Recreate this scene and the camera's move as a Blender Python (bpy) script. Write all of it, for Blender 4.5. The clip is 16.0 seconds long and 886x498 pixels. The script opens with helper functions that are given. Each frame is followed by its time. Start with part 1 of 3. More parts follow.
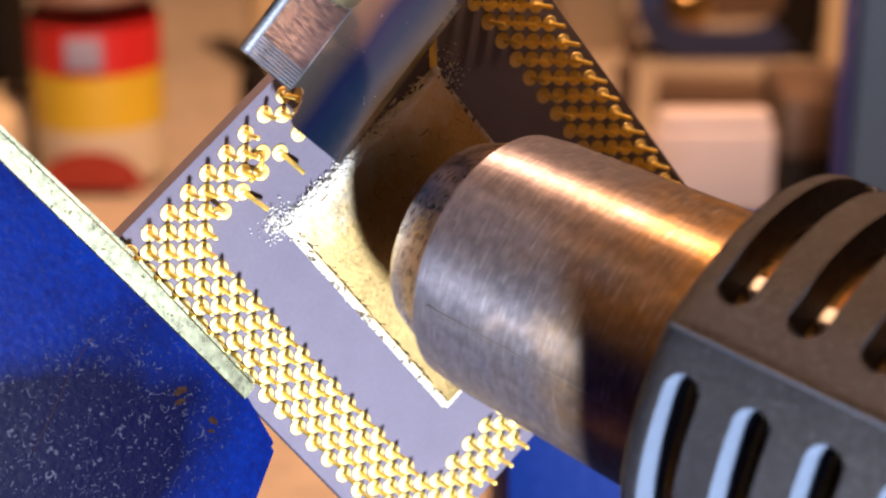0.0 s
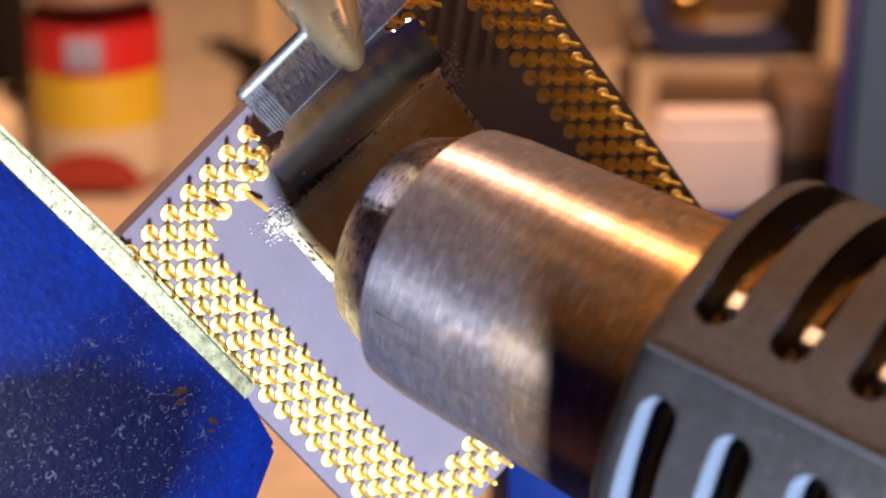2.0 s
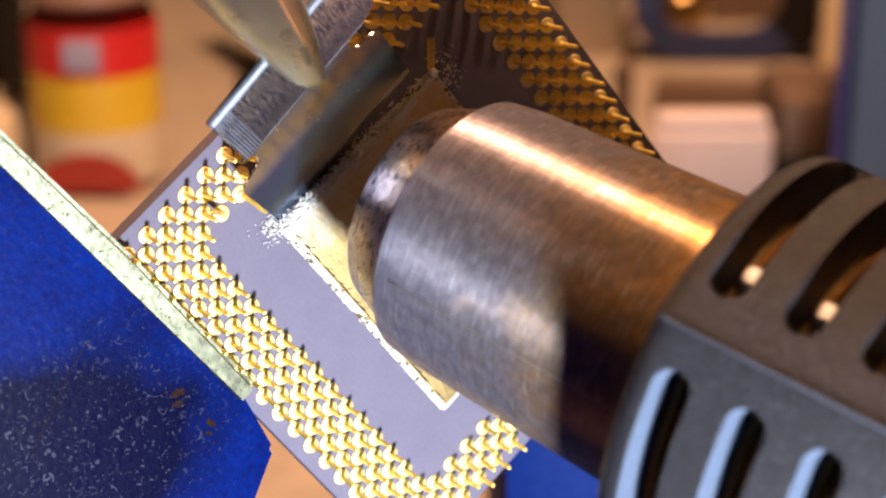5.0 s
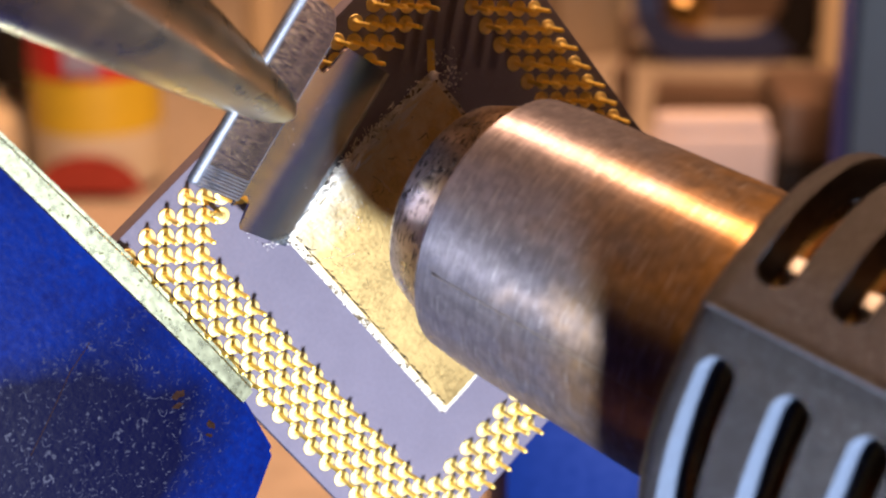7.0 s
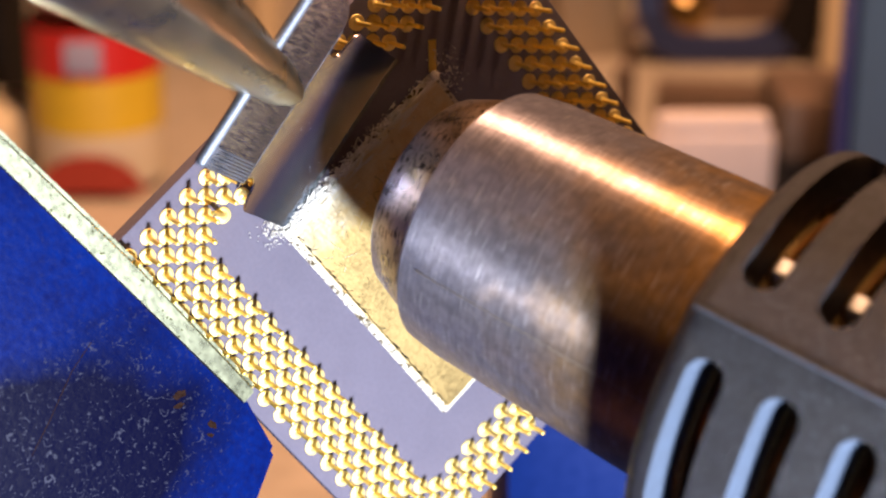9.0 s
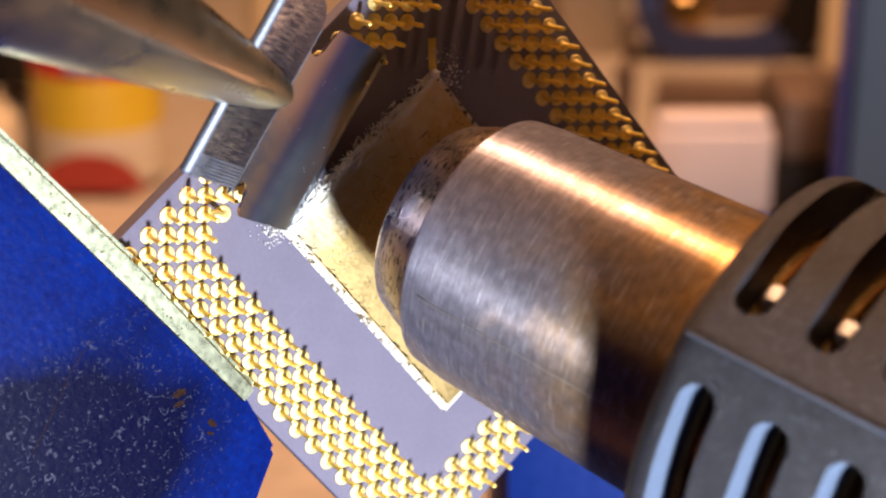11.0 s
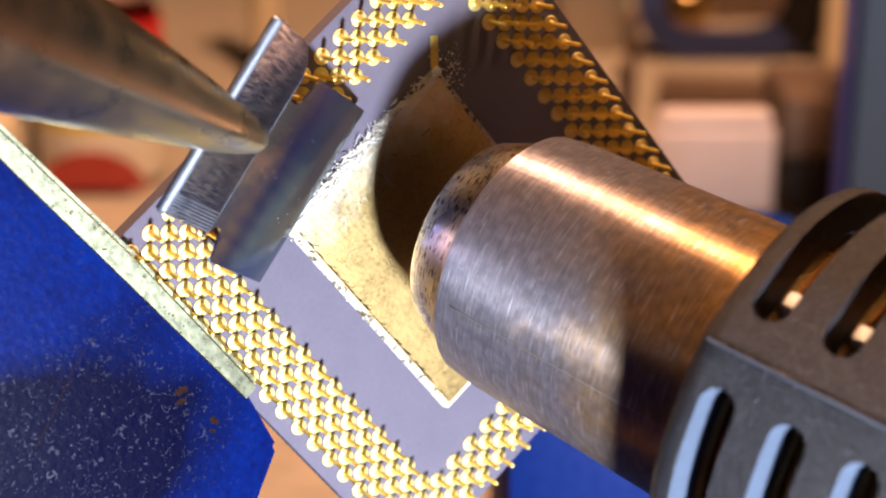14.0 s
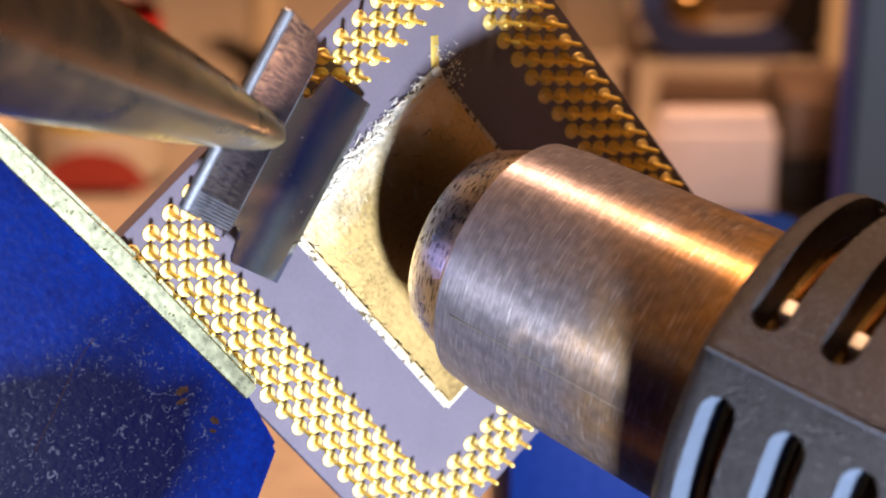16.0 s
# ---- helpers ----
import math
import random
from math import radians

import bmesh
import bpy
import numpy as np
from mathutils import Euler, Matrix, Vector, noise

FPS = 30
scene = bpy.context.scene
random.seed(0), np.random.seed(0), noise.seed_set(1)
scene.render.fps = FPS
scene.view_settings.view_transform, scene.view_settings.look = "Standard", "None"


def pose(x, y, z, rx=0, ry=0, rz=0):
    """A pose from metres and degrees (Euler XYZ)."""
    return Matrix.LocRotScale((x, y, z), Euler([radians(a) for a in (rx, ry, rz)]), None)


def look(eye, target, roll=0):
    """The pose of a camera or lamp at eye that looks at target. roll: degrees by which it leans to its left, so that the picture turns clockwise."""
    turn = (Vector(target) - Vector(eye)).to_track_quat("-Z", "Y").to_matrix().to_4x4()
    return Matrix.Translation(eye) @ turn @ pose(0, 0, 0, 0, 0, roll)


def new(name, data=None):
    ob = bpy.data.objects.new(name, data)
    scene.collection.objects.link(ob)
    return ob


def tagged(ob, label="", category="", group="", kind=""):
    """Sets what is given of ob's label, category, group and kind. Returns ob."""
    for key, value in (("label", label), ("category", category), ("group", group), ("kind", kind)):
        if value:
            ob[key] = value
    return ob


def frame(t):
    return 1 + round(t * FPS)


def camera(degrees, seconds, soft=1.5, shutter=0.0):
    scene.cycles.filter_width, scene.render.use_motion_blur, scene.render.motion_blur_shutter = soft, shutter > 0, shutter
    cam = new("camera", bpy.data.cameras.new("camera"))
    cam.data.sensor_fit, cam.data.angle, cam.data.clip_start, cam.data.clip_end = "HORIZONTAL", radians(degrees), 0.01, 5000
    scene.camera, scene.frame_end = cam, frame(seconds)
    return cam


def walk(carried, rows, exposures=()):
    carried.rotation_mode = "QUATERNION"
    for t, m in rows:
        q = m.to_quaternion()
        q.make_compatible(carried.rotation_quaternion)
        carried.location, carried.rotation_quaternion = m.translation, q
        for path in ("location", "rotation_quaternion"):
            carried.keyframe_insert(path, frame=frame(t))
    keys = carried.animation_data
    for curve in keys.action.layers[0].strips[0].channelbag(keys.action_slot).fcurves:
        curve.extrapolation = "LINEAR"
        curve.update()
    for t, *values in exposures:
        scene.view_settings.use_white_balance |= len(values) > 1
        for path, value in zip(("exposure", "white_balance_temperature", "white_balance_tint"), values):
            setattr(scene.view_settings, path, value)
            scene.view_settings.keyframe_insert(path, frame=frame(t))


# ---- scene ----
# ---- the camera: a phone on a stand that hardly stirs ----
cam = camera(26.75, 16.0, soft=2.1, shutter=0.25)
cam.data.dof.use_dof = True
cam.data.dof.focus_distance = 0.172
cam.data.dof.aperture_fstop = 29.0


def sway(right, down):
    """The camera's pose, turned by so many thousandths of a radian to the right and down."""
    return pose(0, 0, 0.210, 70 - math.degrees(down / 1000), 0, -math.degrees(right / 1000))


walk(cam, [
    (0, sway(0.00, 0.00)),
    (3, sway(0.00, -0.12)),
    (3.5, sway(0.21, -0.30)),
    (4, sway(0.61, -0.39)),
    (6.5, sway(1.82, -2.12)),
    (7, sway(1.21, -2.12)),
    (7.5, sway(0.39, -1.36)),
    (8, sway(0.91, -1.82)),
    (8.5, sway(0.45, -1.97)),
    (9, sway(0.45, -2.12)),
    (11.5, sway(0.45, -0.91)),
    (12, sway(0.24, -0.45)),
    (12.5, sway(0.00, 0.00)),
    (13, sway(0.00, 0.00)),
    (13.5, sway(0.15, -0.15)),
    (14, sway(-0.61, 0.00)),
    (14.5, sway(-0.61, 0.00)),
    (15, sway(-0.70, 0.00)),
    (15.5, sway(-0.91, 0.00)),
    (16, sway(-0.91, 0.00)),
], [(0, 0.10), (4, 0.10), (6.5, 0.0), (13.5, 0.03), (16, -0.04)])

# ---- light: a cool work lamp by the camera, a warm room lamp above ----
world = bpy.data.worlds.new("room_air")
scene.world = world
world.use_nodes = True
world.node_tree.nodes["Background"].inputs[0].default_value = (1.0, 0.62, 0.36, 1)
world.node_tree.nodes["Background"].inputs[1].default_value = 0.12


def lamp(name, kind, m, energy, colour, size):
    data = bpy.data.lights.new(name, kind)
    data.energy, data.color = energy, colour
    if kind == "AREA":
        data.shape, data.size, data.size_y = "RECTANGLE", size[0], size[1]
    else:
        data.shadow_soft_size = size
    ob = new(name, data)
    ob.matrix_world = m
    return ob


CHIP = pose(-0.00035, 0.17299, 0.14800, 82.04, 52.58, 23.99)
KEY_AT = Vector((0.0539, 0.0074, 0.0952))
key = lamp("work_lamp", "SPOT", look(KEY_AT, CHIP.translation), 3.6, (0.90, 0.94, 1.0), 0.009)
key.data.spot_size, key.data.spot_blend = radians(84), 0.4
lamp("room_lamp", "AREA", look((0.112, 0.360, 0.925), (0.05, 0.45, 0.0)), 16.5, (1.0, 0.555, 0.305), (0.09, 0.09))

# ---- materials ----


def mat(name, colour, rough=0.5, metal=0.0, vary=0.0, scale=200.0, bump=0.0, bump_scale=400.0, spread=None, spec=0.5):
    """A surface with two scales of colour variation and a fine relief. scale: blotches to the metre."""
    m = bpy.data.materials.new(name)
    m.use_nodes = True
    nt = m.node_tree
    b = nt.nodes["Principled BSDF"]
    b.inputs["Roughness"].default_value, b.inputs["Metallic"].default_value = rough, metal
    b.inputs["Specular IOR Level"].default_value = spec
    b.inputs["Base Color"].default_value = (*colour, 1)
    tex = nt.nodes.new("ShaderNodeTexCoord")
    if vary:
        big, small = nt.nodes.new("ShaderNodeTexNoise"), nt.nodes.new("ShaderNodeTexNoise")
        for n, s in ((big, scale), (small, scale * 9)):
            n.inputs["Scale"].default_value, n.inputs["Detail"].default_value = s, 5
            nt.links.new(tex.outputs["Object"], n.inputs["Vector"])
        add = nt.nodes.new("ShaderNodeMath")
        add.operation = "ADD"
        nt.links.new(big.outputs["Fac"], add.inputs[0]), nt.links.new(small.outputs["Fac"], add.inputs[1])
        ramp = nt.nodes.new("ShaderNodeMapRange")
        ramp.inputs[1].default_value, ramp.inputs[2].default_value = 0.7, 1.3
        nt.links.new(add.outputs[0], ramp.inputs[0])
        mix = nt.nodes.new("ShaderNodeMix")
        mix.data_type = "RGBA"
        other = spread or tuple(c * (1 - vary) for c in colour)
        mix.inputs[6].default_value, mix.inputs[7].default_value = (*colour, 1), (*other, 1)
        nt.links.new(ramp.outputs[0], mix.inputs[0]), nt.links.new(mix.outputs[2], b.inputs["Base Color"])
        rr = nt.nodes.new("ShaderNodeMapRange")
        rr.inputs[1].default_value, rr.inputs[2].default_value = 0.7, 1.3
        rr.inputs[3].default_value, rr.inputs[4].default_value = rough * 0.8, min(1, rough * 1.25)
        nt.links.new(add.outputs[0], rr.inputs[0]), nt.links.new(rr.outputs[0], b.inputs["Roughness"])
    if bump:
        n, bp = nt.nodes.new("ShaderNodeTexNoise"), nt.nodes.new("ShaderNodeBump")
        n.inputs["Scale"].default_value, n.inputs["Detail"].default_value = bump_scale, 4
        bp.inputs["Strength"].default_value, bp.inputs["Distance"].default_value = bump, 0.0004
        nt.links.new(tex.outputs["Object"], n.inputs["Vector"])
        nt.links.new(n.outputs["Fac"], bp.inputs["Height"]), nt.links.new(bp.outputs[0], b.inputs["Normal"])
    return m


def streaked(name, stops, rough, turned=True, along=0.0, across=0.0, blotch=0.25, fleck=0.0, hatch=0.0, metal=1.0, lengthwise=None, dents=0.0, tint=None, worn=None, scored=None, brushed=0.0):
    """Metal with drawn scratches. turned: scratches run round the z axis, else across x. stops: (z in mm, colour) along the piece."""
    m = bpy.data.materials.new(name)
    m.use_nodes = True
    nt = m.node_tree
    b = nt.nodes["Principled BSDF"]
    b.inputs["Metallic"].default_value = metal
    if tint:
        b.inputs["Specular Tint"].default_value = (*tint, 1)
    if brushed:
        # brushed round the z axis: reflections spread lengthwise
        way = nt.nodes.new("ShaderNodeTangent")
        way.direction_type, way.axis = "RADIAL", "Z"
        nt.links.new(way.outputs[0], b.inputs["Tangent"])
        b.inputs["Anisotropic"].default_value, b.inputs["Anisotropic Rotation"].default_value = brushed, 0.25
    link, make = nt.links.new, nt.nodes.new
    tex, sep = make("ShaderNodeTexCoord"), make("ShaderNodeSeparateXYZ")
    link(tex.outputs["Object"], sep.inputs[0])
    if turned:
        ang = make("ShaderNodeMath")
        ang.operation = "ARCTAN2"
        link(sep.outputs[1], ang.inputs[0]), link(sep.outputs[0], ang.inputs[1])
        u, v = ang.outputs[0], sep.outputs[2]
    else:
        u, v = sep.outputs[1], sep.outputs[0]

    def grain(su, sv, detail=4):
        mu, mv, co, no = make("ShaderNodeMath"), make("ShaderNodeMath"), make("ShaderNodeCombineXYZ"), make("ShaderNodeTexNoise")
        mu.operation = mv.operation = "MULTIPLY"
        mu.inputs[1].default_value, mv.inputs[1].default_value = su, sv
        link(u, mu.inputs[0]), link(v, mv.inputs[0])
        link(mu.outputs[0], co.inputs[0]), link(mv.outputs[0], co.inputs[1])
        link(co.outputs[0], no.inputs["Vector"])
        no.inputs["Scale"].default_value, no.inputs["Detail"].default_value = 1.0, detail
        return no.outputs["Fac"]

    fine = grain(*((5.0, 5500) if turned else (420, 10500)))
    long = grain(*((16.0, 45) if turned else (3000, 300)))
    blot = make("ShaderNodeTexNoise")
    blot.inputs["Scale"].default_value, blot.inputs["Detail"].default_value = 260, 6
    link(tex.outputs["Object"], blot.inputs["Vector"])
    # colour along the piece
    ramp, pos = make("ShaderNodeValToRGB"), make("ShaderNodeMapRange")
    z0, z1 = stops[0][0], stops[-1][0]
    pos.inputs[1].default_value, pos.inputs[2].default_value = z0 / 1000, z1 / 1000
    wob, add = make("ShaderNodeMath"), make("ShaderNodeMath")
    wob.operation, add.operation = "MULTIPLY_ADD", "ADD"
    wob.inputs[1].default_value, wob.inputs[2].default_value = (0.7, -0.35) if turned else (0.08, -0.04)
    link(blot.outputs["Fac"], wob.inputs[0]), link(v if lengthwise is None else sep.outputs[lengthwise], pos.inputs[0])
    link(pos.outputs[0], add.inputs[0]), link(wob.outputs[0], add.inputs[1]), link(add.outputs[0], ramp.inputs[0])
    for k, (z, c) in enumerate(stops):
        e = ramp.color_ramp.elements[k] if k < 2 else ramp.color_ramp.elements.new(1)
        e.position, e.color = (z - z0) / (z1 - z0), (*c, 1)
    mix = make("ShaderNodeMix")
    mix.data_type, mix.blend_type = "RGBA", "MULTIPLY"
    tone = make("ShaderNodeMapRange")
    tone.inputs[1].default_value, tone.inputs[2].default_value = 0.3, 0.7
    tone.inputs[3].default_value, tone.inputs[4].default_value = 1 - blotch, 1.0
    link(blot.outputs["Fac"], tone.inputs[0])
    grey = make("ShaderNodeCombineColor")
    for k in range(3):
        link(tone.outputs[0], grey.inputs[k])
    mix.inputs[0].default_value = 1.0
    link(ramp.outputs[0], mix.inputs[6]), link(grey.outputs[0], mix.inputs[7])
    colour = mix.outputs[2]
    if hatch:
        ht, hm = make("ShaderNodeMapRange"), make("ShaderNodeMix")
        ht.inputs[1].default_value, ht.inputs[2].default_value = 0.36, 0.62
        ht.inputs[3].default_value, ht.inputs[4].default_value = 1 - hatch, 1.0
        hc = make("ShaderNodeCombineColor")
        link(fine, ht.inputs[0])
        for k in range(3):
            link(ht.outputs[0], hc.inputs[k])
        hm.data_type, hm.blend_type = "RGBA", "MULTIPLY"
        hm.inputs[0].default_value = 1.0
        link(colour, hm.inputs[6]), link(hc.outputs[0], hm.inputs[7])
        colour = hm.outputs[2]
    if worn:
        # bright scratches, thick at one side of the piece and thinning out towards the other
        axis, near, far, pale = worn
        lines, side, both, wm = make("ShaderNodeMapRange"), make("ShaderNodeMapRange"), make("ShaderNodeMath"), make("ShaderNodeMix")
        lines.inputs[1].default_value, lines.inputs[2].default_value = 0.49, 0.54
        side.inputs[1].default_value, side.inputs[2].default_value = near / 1000, far / 1000
        side.inputs[3].default_value, side.inputs[4].default_value = 1.0, 0.22
        both.operation, wm.data_type = "MULTIPLY", "RGBA"
        jag = make("ShaderNodeMath")
        jag.operation = "MULTIPLY_ADD"
        jag.inputs[1].default_value = 0.006
        link(long, jag.inputs[0]), link(sep.outputs[axis], jag.inputs[2]), link(jag.outputs[0], side.inputs[0])
        link(fine, lines.inputs[0]), link(lines.outputs[0], both.inputs[0]), link(side.outputs[0], both.inputs[1])
        wm.inputs[7].default_value = (*pale, 1)
        link(both.outputs[0], wm.inputs[0]), link(colour, wm.inputs[6])
        colour = wm.outputs[2]
    if brushed:
        # broken cloudy mottling across the drawn grain
        mt, mm, mc = make("ShaderNodeMapRange"), make("ShaderNodeMix"), make("ShaderNodeCombineColor")
        mt.inputs[1].default_value, mt.inputs[2].default_value = 0.40, 0.62
        mt.inputs[3].default_value, mt.inputs[4].default_value = 0.80, 1.05
        mm.data_type, mm.blend_type = "RGBA", "MULTIPLY"
        mm.inputs[0].default_value = 1.0
        link(grain(13.0, 800, 7), mt.inputs[0])
        for k in range(3):
            link(mt.outputs[0], mc.inputs[k])
        link(colour, mm.inputs[6]), link(mc.outputs[0], mm.inputs[7])
        colour = mm.outputs[2]
    if scored:
        # a few thin bright scores running round the piece
        cut, sm = make("ShaderNodeMapRange"), make("ShaderNodeMix")
        cut.inputs[1].default_value, cut.inputs[2].default_value, cut.inputs[4].default_value = 0.60, 0.70, 0.35
        sm.data_type = "RGBA"
        sm.inputs[7].default_value = (*scored, 1)
        link(grain(4.5, 6500, 2), cut.inputs[0]), link(cut.outputs[0], sm.inputs[0]), link(colour, sm.inputs[6])
        colour = sm.outputs[2]
    if fleck:
        fl, thr, dk = grain(*((10.0, 4200) if turned else (2500, 2500)), 3), make("ShaderNodeMapRange"), make("ShaderNodeMix")
        thr.inputs[1].default_value, thr.inputs[2].default_value = 0.60 - 0.08 * fleck, 0.66 - 0.08 * fleck
        link(fl, thr.inputs[0])
        dk.data_type = "RGBA"
        dk.inputs[7].default_value = (0.03, 0.02, 0.018, 1)
        link(thr.outputs[0], dk.inputs[0]), link(colour, dk.inputs[6])
        colour = dk.outputs[2]
    link(colour, b.inputs["Base Color"])
    rr = make("ShaderNodeMapRange")
    rr.inputs[1].default_value, rr.inputs[2].default_value = 0.3, 0.7
    low, high = (0.92, 1.1) if brushed else (0.75, 1.3)
    rr.inputs[3].default_value, rr.inputs[4].default_value = rough * low, rough * high
    link(blot.outputs["Fac"] if turned else fine, rr.inputs[0]), link(rr.outputs[0], b.inputs["Roughness"])
    prev = None
    for src, strength, dist in ((fine, across, 0.0001), (long, along, 0.0002), (blot.outputs["Fac"], dents, 0.0006)):
        if strength:
            bp = make("ShaderNodeBump")
            bp.inputs["Strength"].default_value, bp.inputs["Distance"].default_value = strength, dist
            link(src, bp.inputs["Height"])
            if prev:
                link(prev, bp.inputs["Normal"])
            prev = bp.outputs[0]
    if prev:
        link(prev, b.inputs["Normal"])
    return m


def patchy_enamel():
    """Orange-peel blue enamel, with a darker patch in the middle and pale specks."""
    m = mat("blue_enamel", (0.001, 0.014, 0.155), 0.36, 0, 0.45, 140, 0.10, 1500, spread=(0.0008, 0.005, 0.075), spec=0.02)
    nt = m.node_tree
    b, link, make = nt.nodes["Principled BSDF"], nt.links.new, nt.nodes.new
    tex, vor, thr, mix = make("ShaderNodeTexCoord"), make("ShaderNodeTexNoise"), make("ShaderNodeMapRange"), make("ShaderNodeMix")
    vor.inputs["Scale"].default_value, vor.inputs["Detail"].default_value, vor.inputs["Distortion"].default_value = 1300, 2, 1.6
    thr.inputs[1].default_value, thr.inputs[2].default_value = 0.60, 0.75
    link(tex.outputs["Object"], vor.inputs["Vector"]), link(vor.outputs["Fac"], thr.inputs[0])
    mix.data_type = "RGBA"
    old = b.inputs["Base Color"].links[0].from_socket
    dark_patch, near, dist = make("ShaderNodeMix"), make("ShaderNodeVectorMath"), make("ShaderNodeMapRange")
    near.operation, dark_patch.data_type = "DISTANCE", "RGBA"
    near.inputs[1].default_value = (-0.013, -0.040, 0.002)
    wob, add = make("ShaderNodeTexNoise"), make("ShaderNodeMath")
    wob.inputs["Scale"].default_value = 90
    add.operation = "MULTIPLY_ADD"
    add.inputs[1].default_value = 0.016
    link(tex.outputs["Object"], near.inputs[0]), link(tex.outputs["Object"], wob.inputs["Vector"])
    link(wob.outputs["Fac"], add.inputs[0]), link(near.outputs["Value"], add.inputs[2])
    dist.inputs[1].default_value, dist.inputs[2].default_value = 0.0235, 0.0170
    link(add.outputs[0], dist.inputs[0]), link(dist.outputs[0], dark_patch.inputs[0])
    link(old, dark_patch.inputs[6])
    dark_patch.inputs[7].default_value = (0.0015, 0.002, 0.020, 1)
    link(dark_patch.outputs[2], mix.inputs[6])
    mix.inputs[7].default_value = (0.056, 0.059, 0.098, 1)
    few, gate = make("ShaderNodeMath"), make("ShaderNodeMath")
    few.operation, gate.operation = "MULTIPLY_ADD", "MULTIPLY"
    few.inputs[1].default_value, few.inputs[2].default_value = 0.85, 0.12
    link(dist.outputs[0], few.inputs[0]), link(few.outputs[0], gate.inputs[0]), link(thr.outputs[0], gate.inputs[1])
    link(gate.outputs[0], mix.inputs[0]), link(mix.outputs[2], b.inputs["Base Color"])
    return m


def pitted(m, scale, level, colour):
    """Adds small pits or specks of another colour to a material."""
    nt = m.node_tree
    b, link, make = nt.nodes["Principled BSDF"], nt.links.new, nt.nodes.new
    tex, hole, thr, dk = make("ShaderNodeTexCoord"), make("ShaderNodeTexNoise"), make("ShaderNodeMapRange"), make("ShaderNodeMix")
    hole.inputs["Scale"].default_value, hole.inputs["Detail"].default_value = scale, 3
    link(tex.outputs["Object"], hole.inputs["Vector"]), link(hole.outputs["Fac"], thr.inputs[0])
    thr.inputs[1].default_value, thr.inputs[2].default_value = level, level + 0.05
    dk.data_type = "RGBA"
    dk.inputs[7].default_value = (*colour, 1)
    link(b.inputs["Base Color"].links[0].from_socket, dk.inputs[6])
    link(thr.outputs[0], dk.inputs[0]), link(dk.outputs[2], b.inputs["Base Color"])
    return m


def worn_lid():
    """Gold plating paler towards the scraped edge, rubbed and with lamp glare in the colour, with dark pinholes."""
    m = mat("worn_gold_lid", (0.84, 0.62, 0.28), 0.42, 1.0, 0.25, 300, 0.035, 2500)
    nt = m.node_tree
    b, link, make = nt.nodes["Principled BSDF"], nt.links.new, nt.nodes.new
    tex, sep, rub_glare, no = make("ShaderNodeTexCoord"), make("ShaderNodeSeparateXYZ"), make("ShaderNodeMapRange"), make("ShaderNodeTexNoise")
    link(tex.outputs["Object"], sep.inputs[0]), link(tex.outputs["Object"], no.inputs["Vector"])
    no.inputs["Scale"].default_value, no.inputs["Detail"].default_value = 700, 5
    wob = make("ShaderNodeMath")
    wob.operation = "MULTIPLY_ADD"
    wob.inputs[1].default_value = 0.008
    link(no.outputs["Fac"], wob.inputs[0]), link(sep.outputs[0], wob.inputs[2])
    # pale towards the edge, for rubbed gold and the lamp's glare on it
    rub_glare.inputs[1].default_value, rub_glare.inputs[2].default_value = -0.0045, -0.0095
    link(wob.outputs[0], rub_glare.inputs[0])
    mix = make("ShaderNodeMix")
    mix.data_type = "RGBA"
    link(rub_glare.outputs[0], mix.inputs[0]), link(b.inputs["Base Color"].links[0].from_socket, mix.inputs[6])
    mix.inputs[7].default_value = (0.88, 0.82, 0.66, 1)
    # scraped silver smears along the rubbed edge, drawn out along it
    comb, drawn, smear, wob2, silver = make("ShaderNodeMapping"), make("ShaderNodeTexNoise"), make("ShaderNodeMapRange"), make("ShaderNodeMath"), make("ShaderNodeMix")
    comb.inputs["Scale"].default_value = (2600, 420, 1)
    comb.inputs["Rotation"].default_value = (0, 0, radians(12))
    drawn.inputs["Scale"].default_value, drawn.inputs["Detail"].default_value = 1.0, 5
    link(tex.outputs["Object"], comb.inputs["Vector"]), link(comb.outputs[0], drawn.inputs["Vector"])
    wob2.operation, silver.data_type = "MULTIPLY_ADD", "RGBA"
    wob2.inputs[1].default_value = 0.0085
    link(drawn.outputs["Fac"], wob2.inputs[0]), link(sep.outputs[0], wob2.inputs[2])
    smear.inputs[1].default_value, smear.inputs[2].default_value = -0.0081, -0.0093
    link(wob2.outputs[0], smear.inputs[0]), link(smear.outputs[0], silver.inputs[0])
    link(mix.outputs[2], silver.inputs[6])
    silver.inputs[7].default_value = (0.90, 0.90, 0.88, 1)
    link(silver.outputs[2], b.inputs["Base Color"])
    return pitted(m, 2600, 0.70, (0.10, 0.06, 0.02))


CERAMIC = mat("purple_ceramic", (0.160, 0.148, 0.212), 0.6, 0, 0.10, 250, 0.05, 3000, spec=0.05)
GOLD = mat("gold_plate", (1.0, 0.76, 0.21), 0.42, 0.76, 0.10, 900, 0.04, 3000)
BRAZE = mat("pale_braze", (1.0, 0.82, 0.34), 0.50, 0.66, 0.08, 900, 0.05, 3000)
LID_GOLD = worn_lid()
SEAL = pitted(mat("dull_solder_ring", (0.90, 0.86, 0.76), 0.5, 0.35, 0.35, 900, 0.6, 2600), 1900, 0.56, (0.10, 0.07, 0.03))
SOLDER = mat("scraped_solder", (0.95, 0.94, 0.92), 0.48, 0.30, 0.15, 1500, 0.6, 4000)
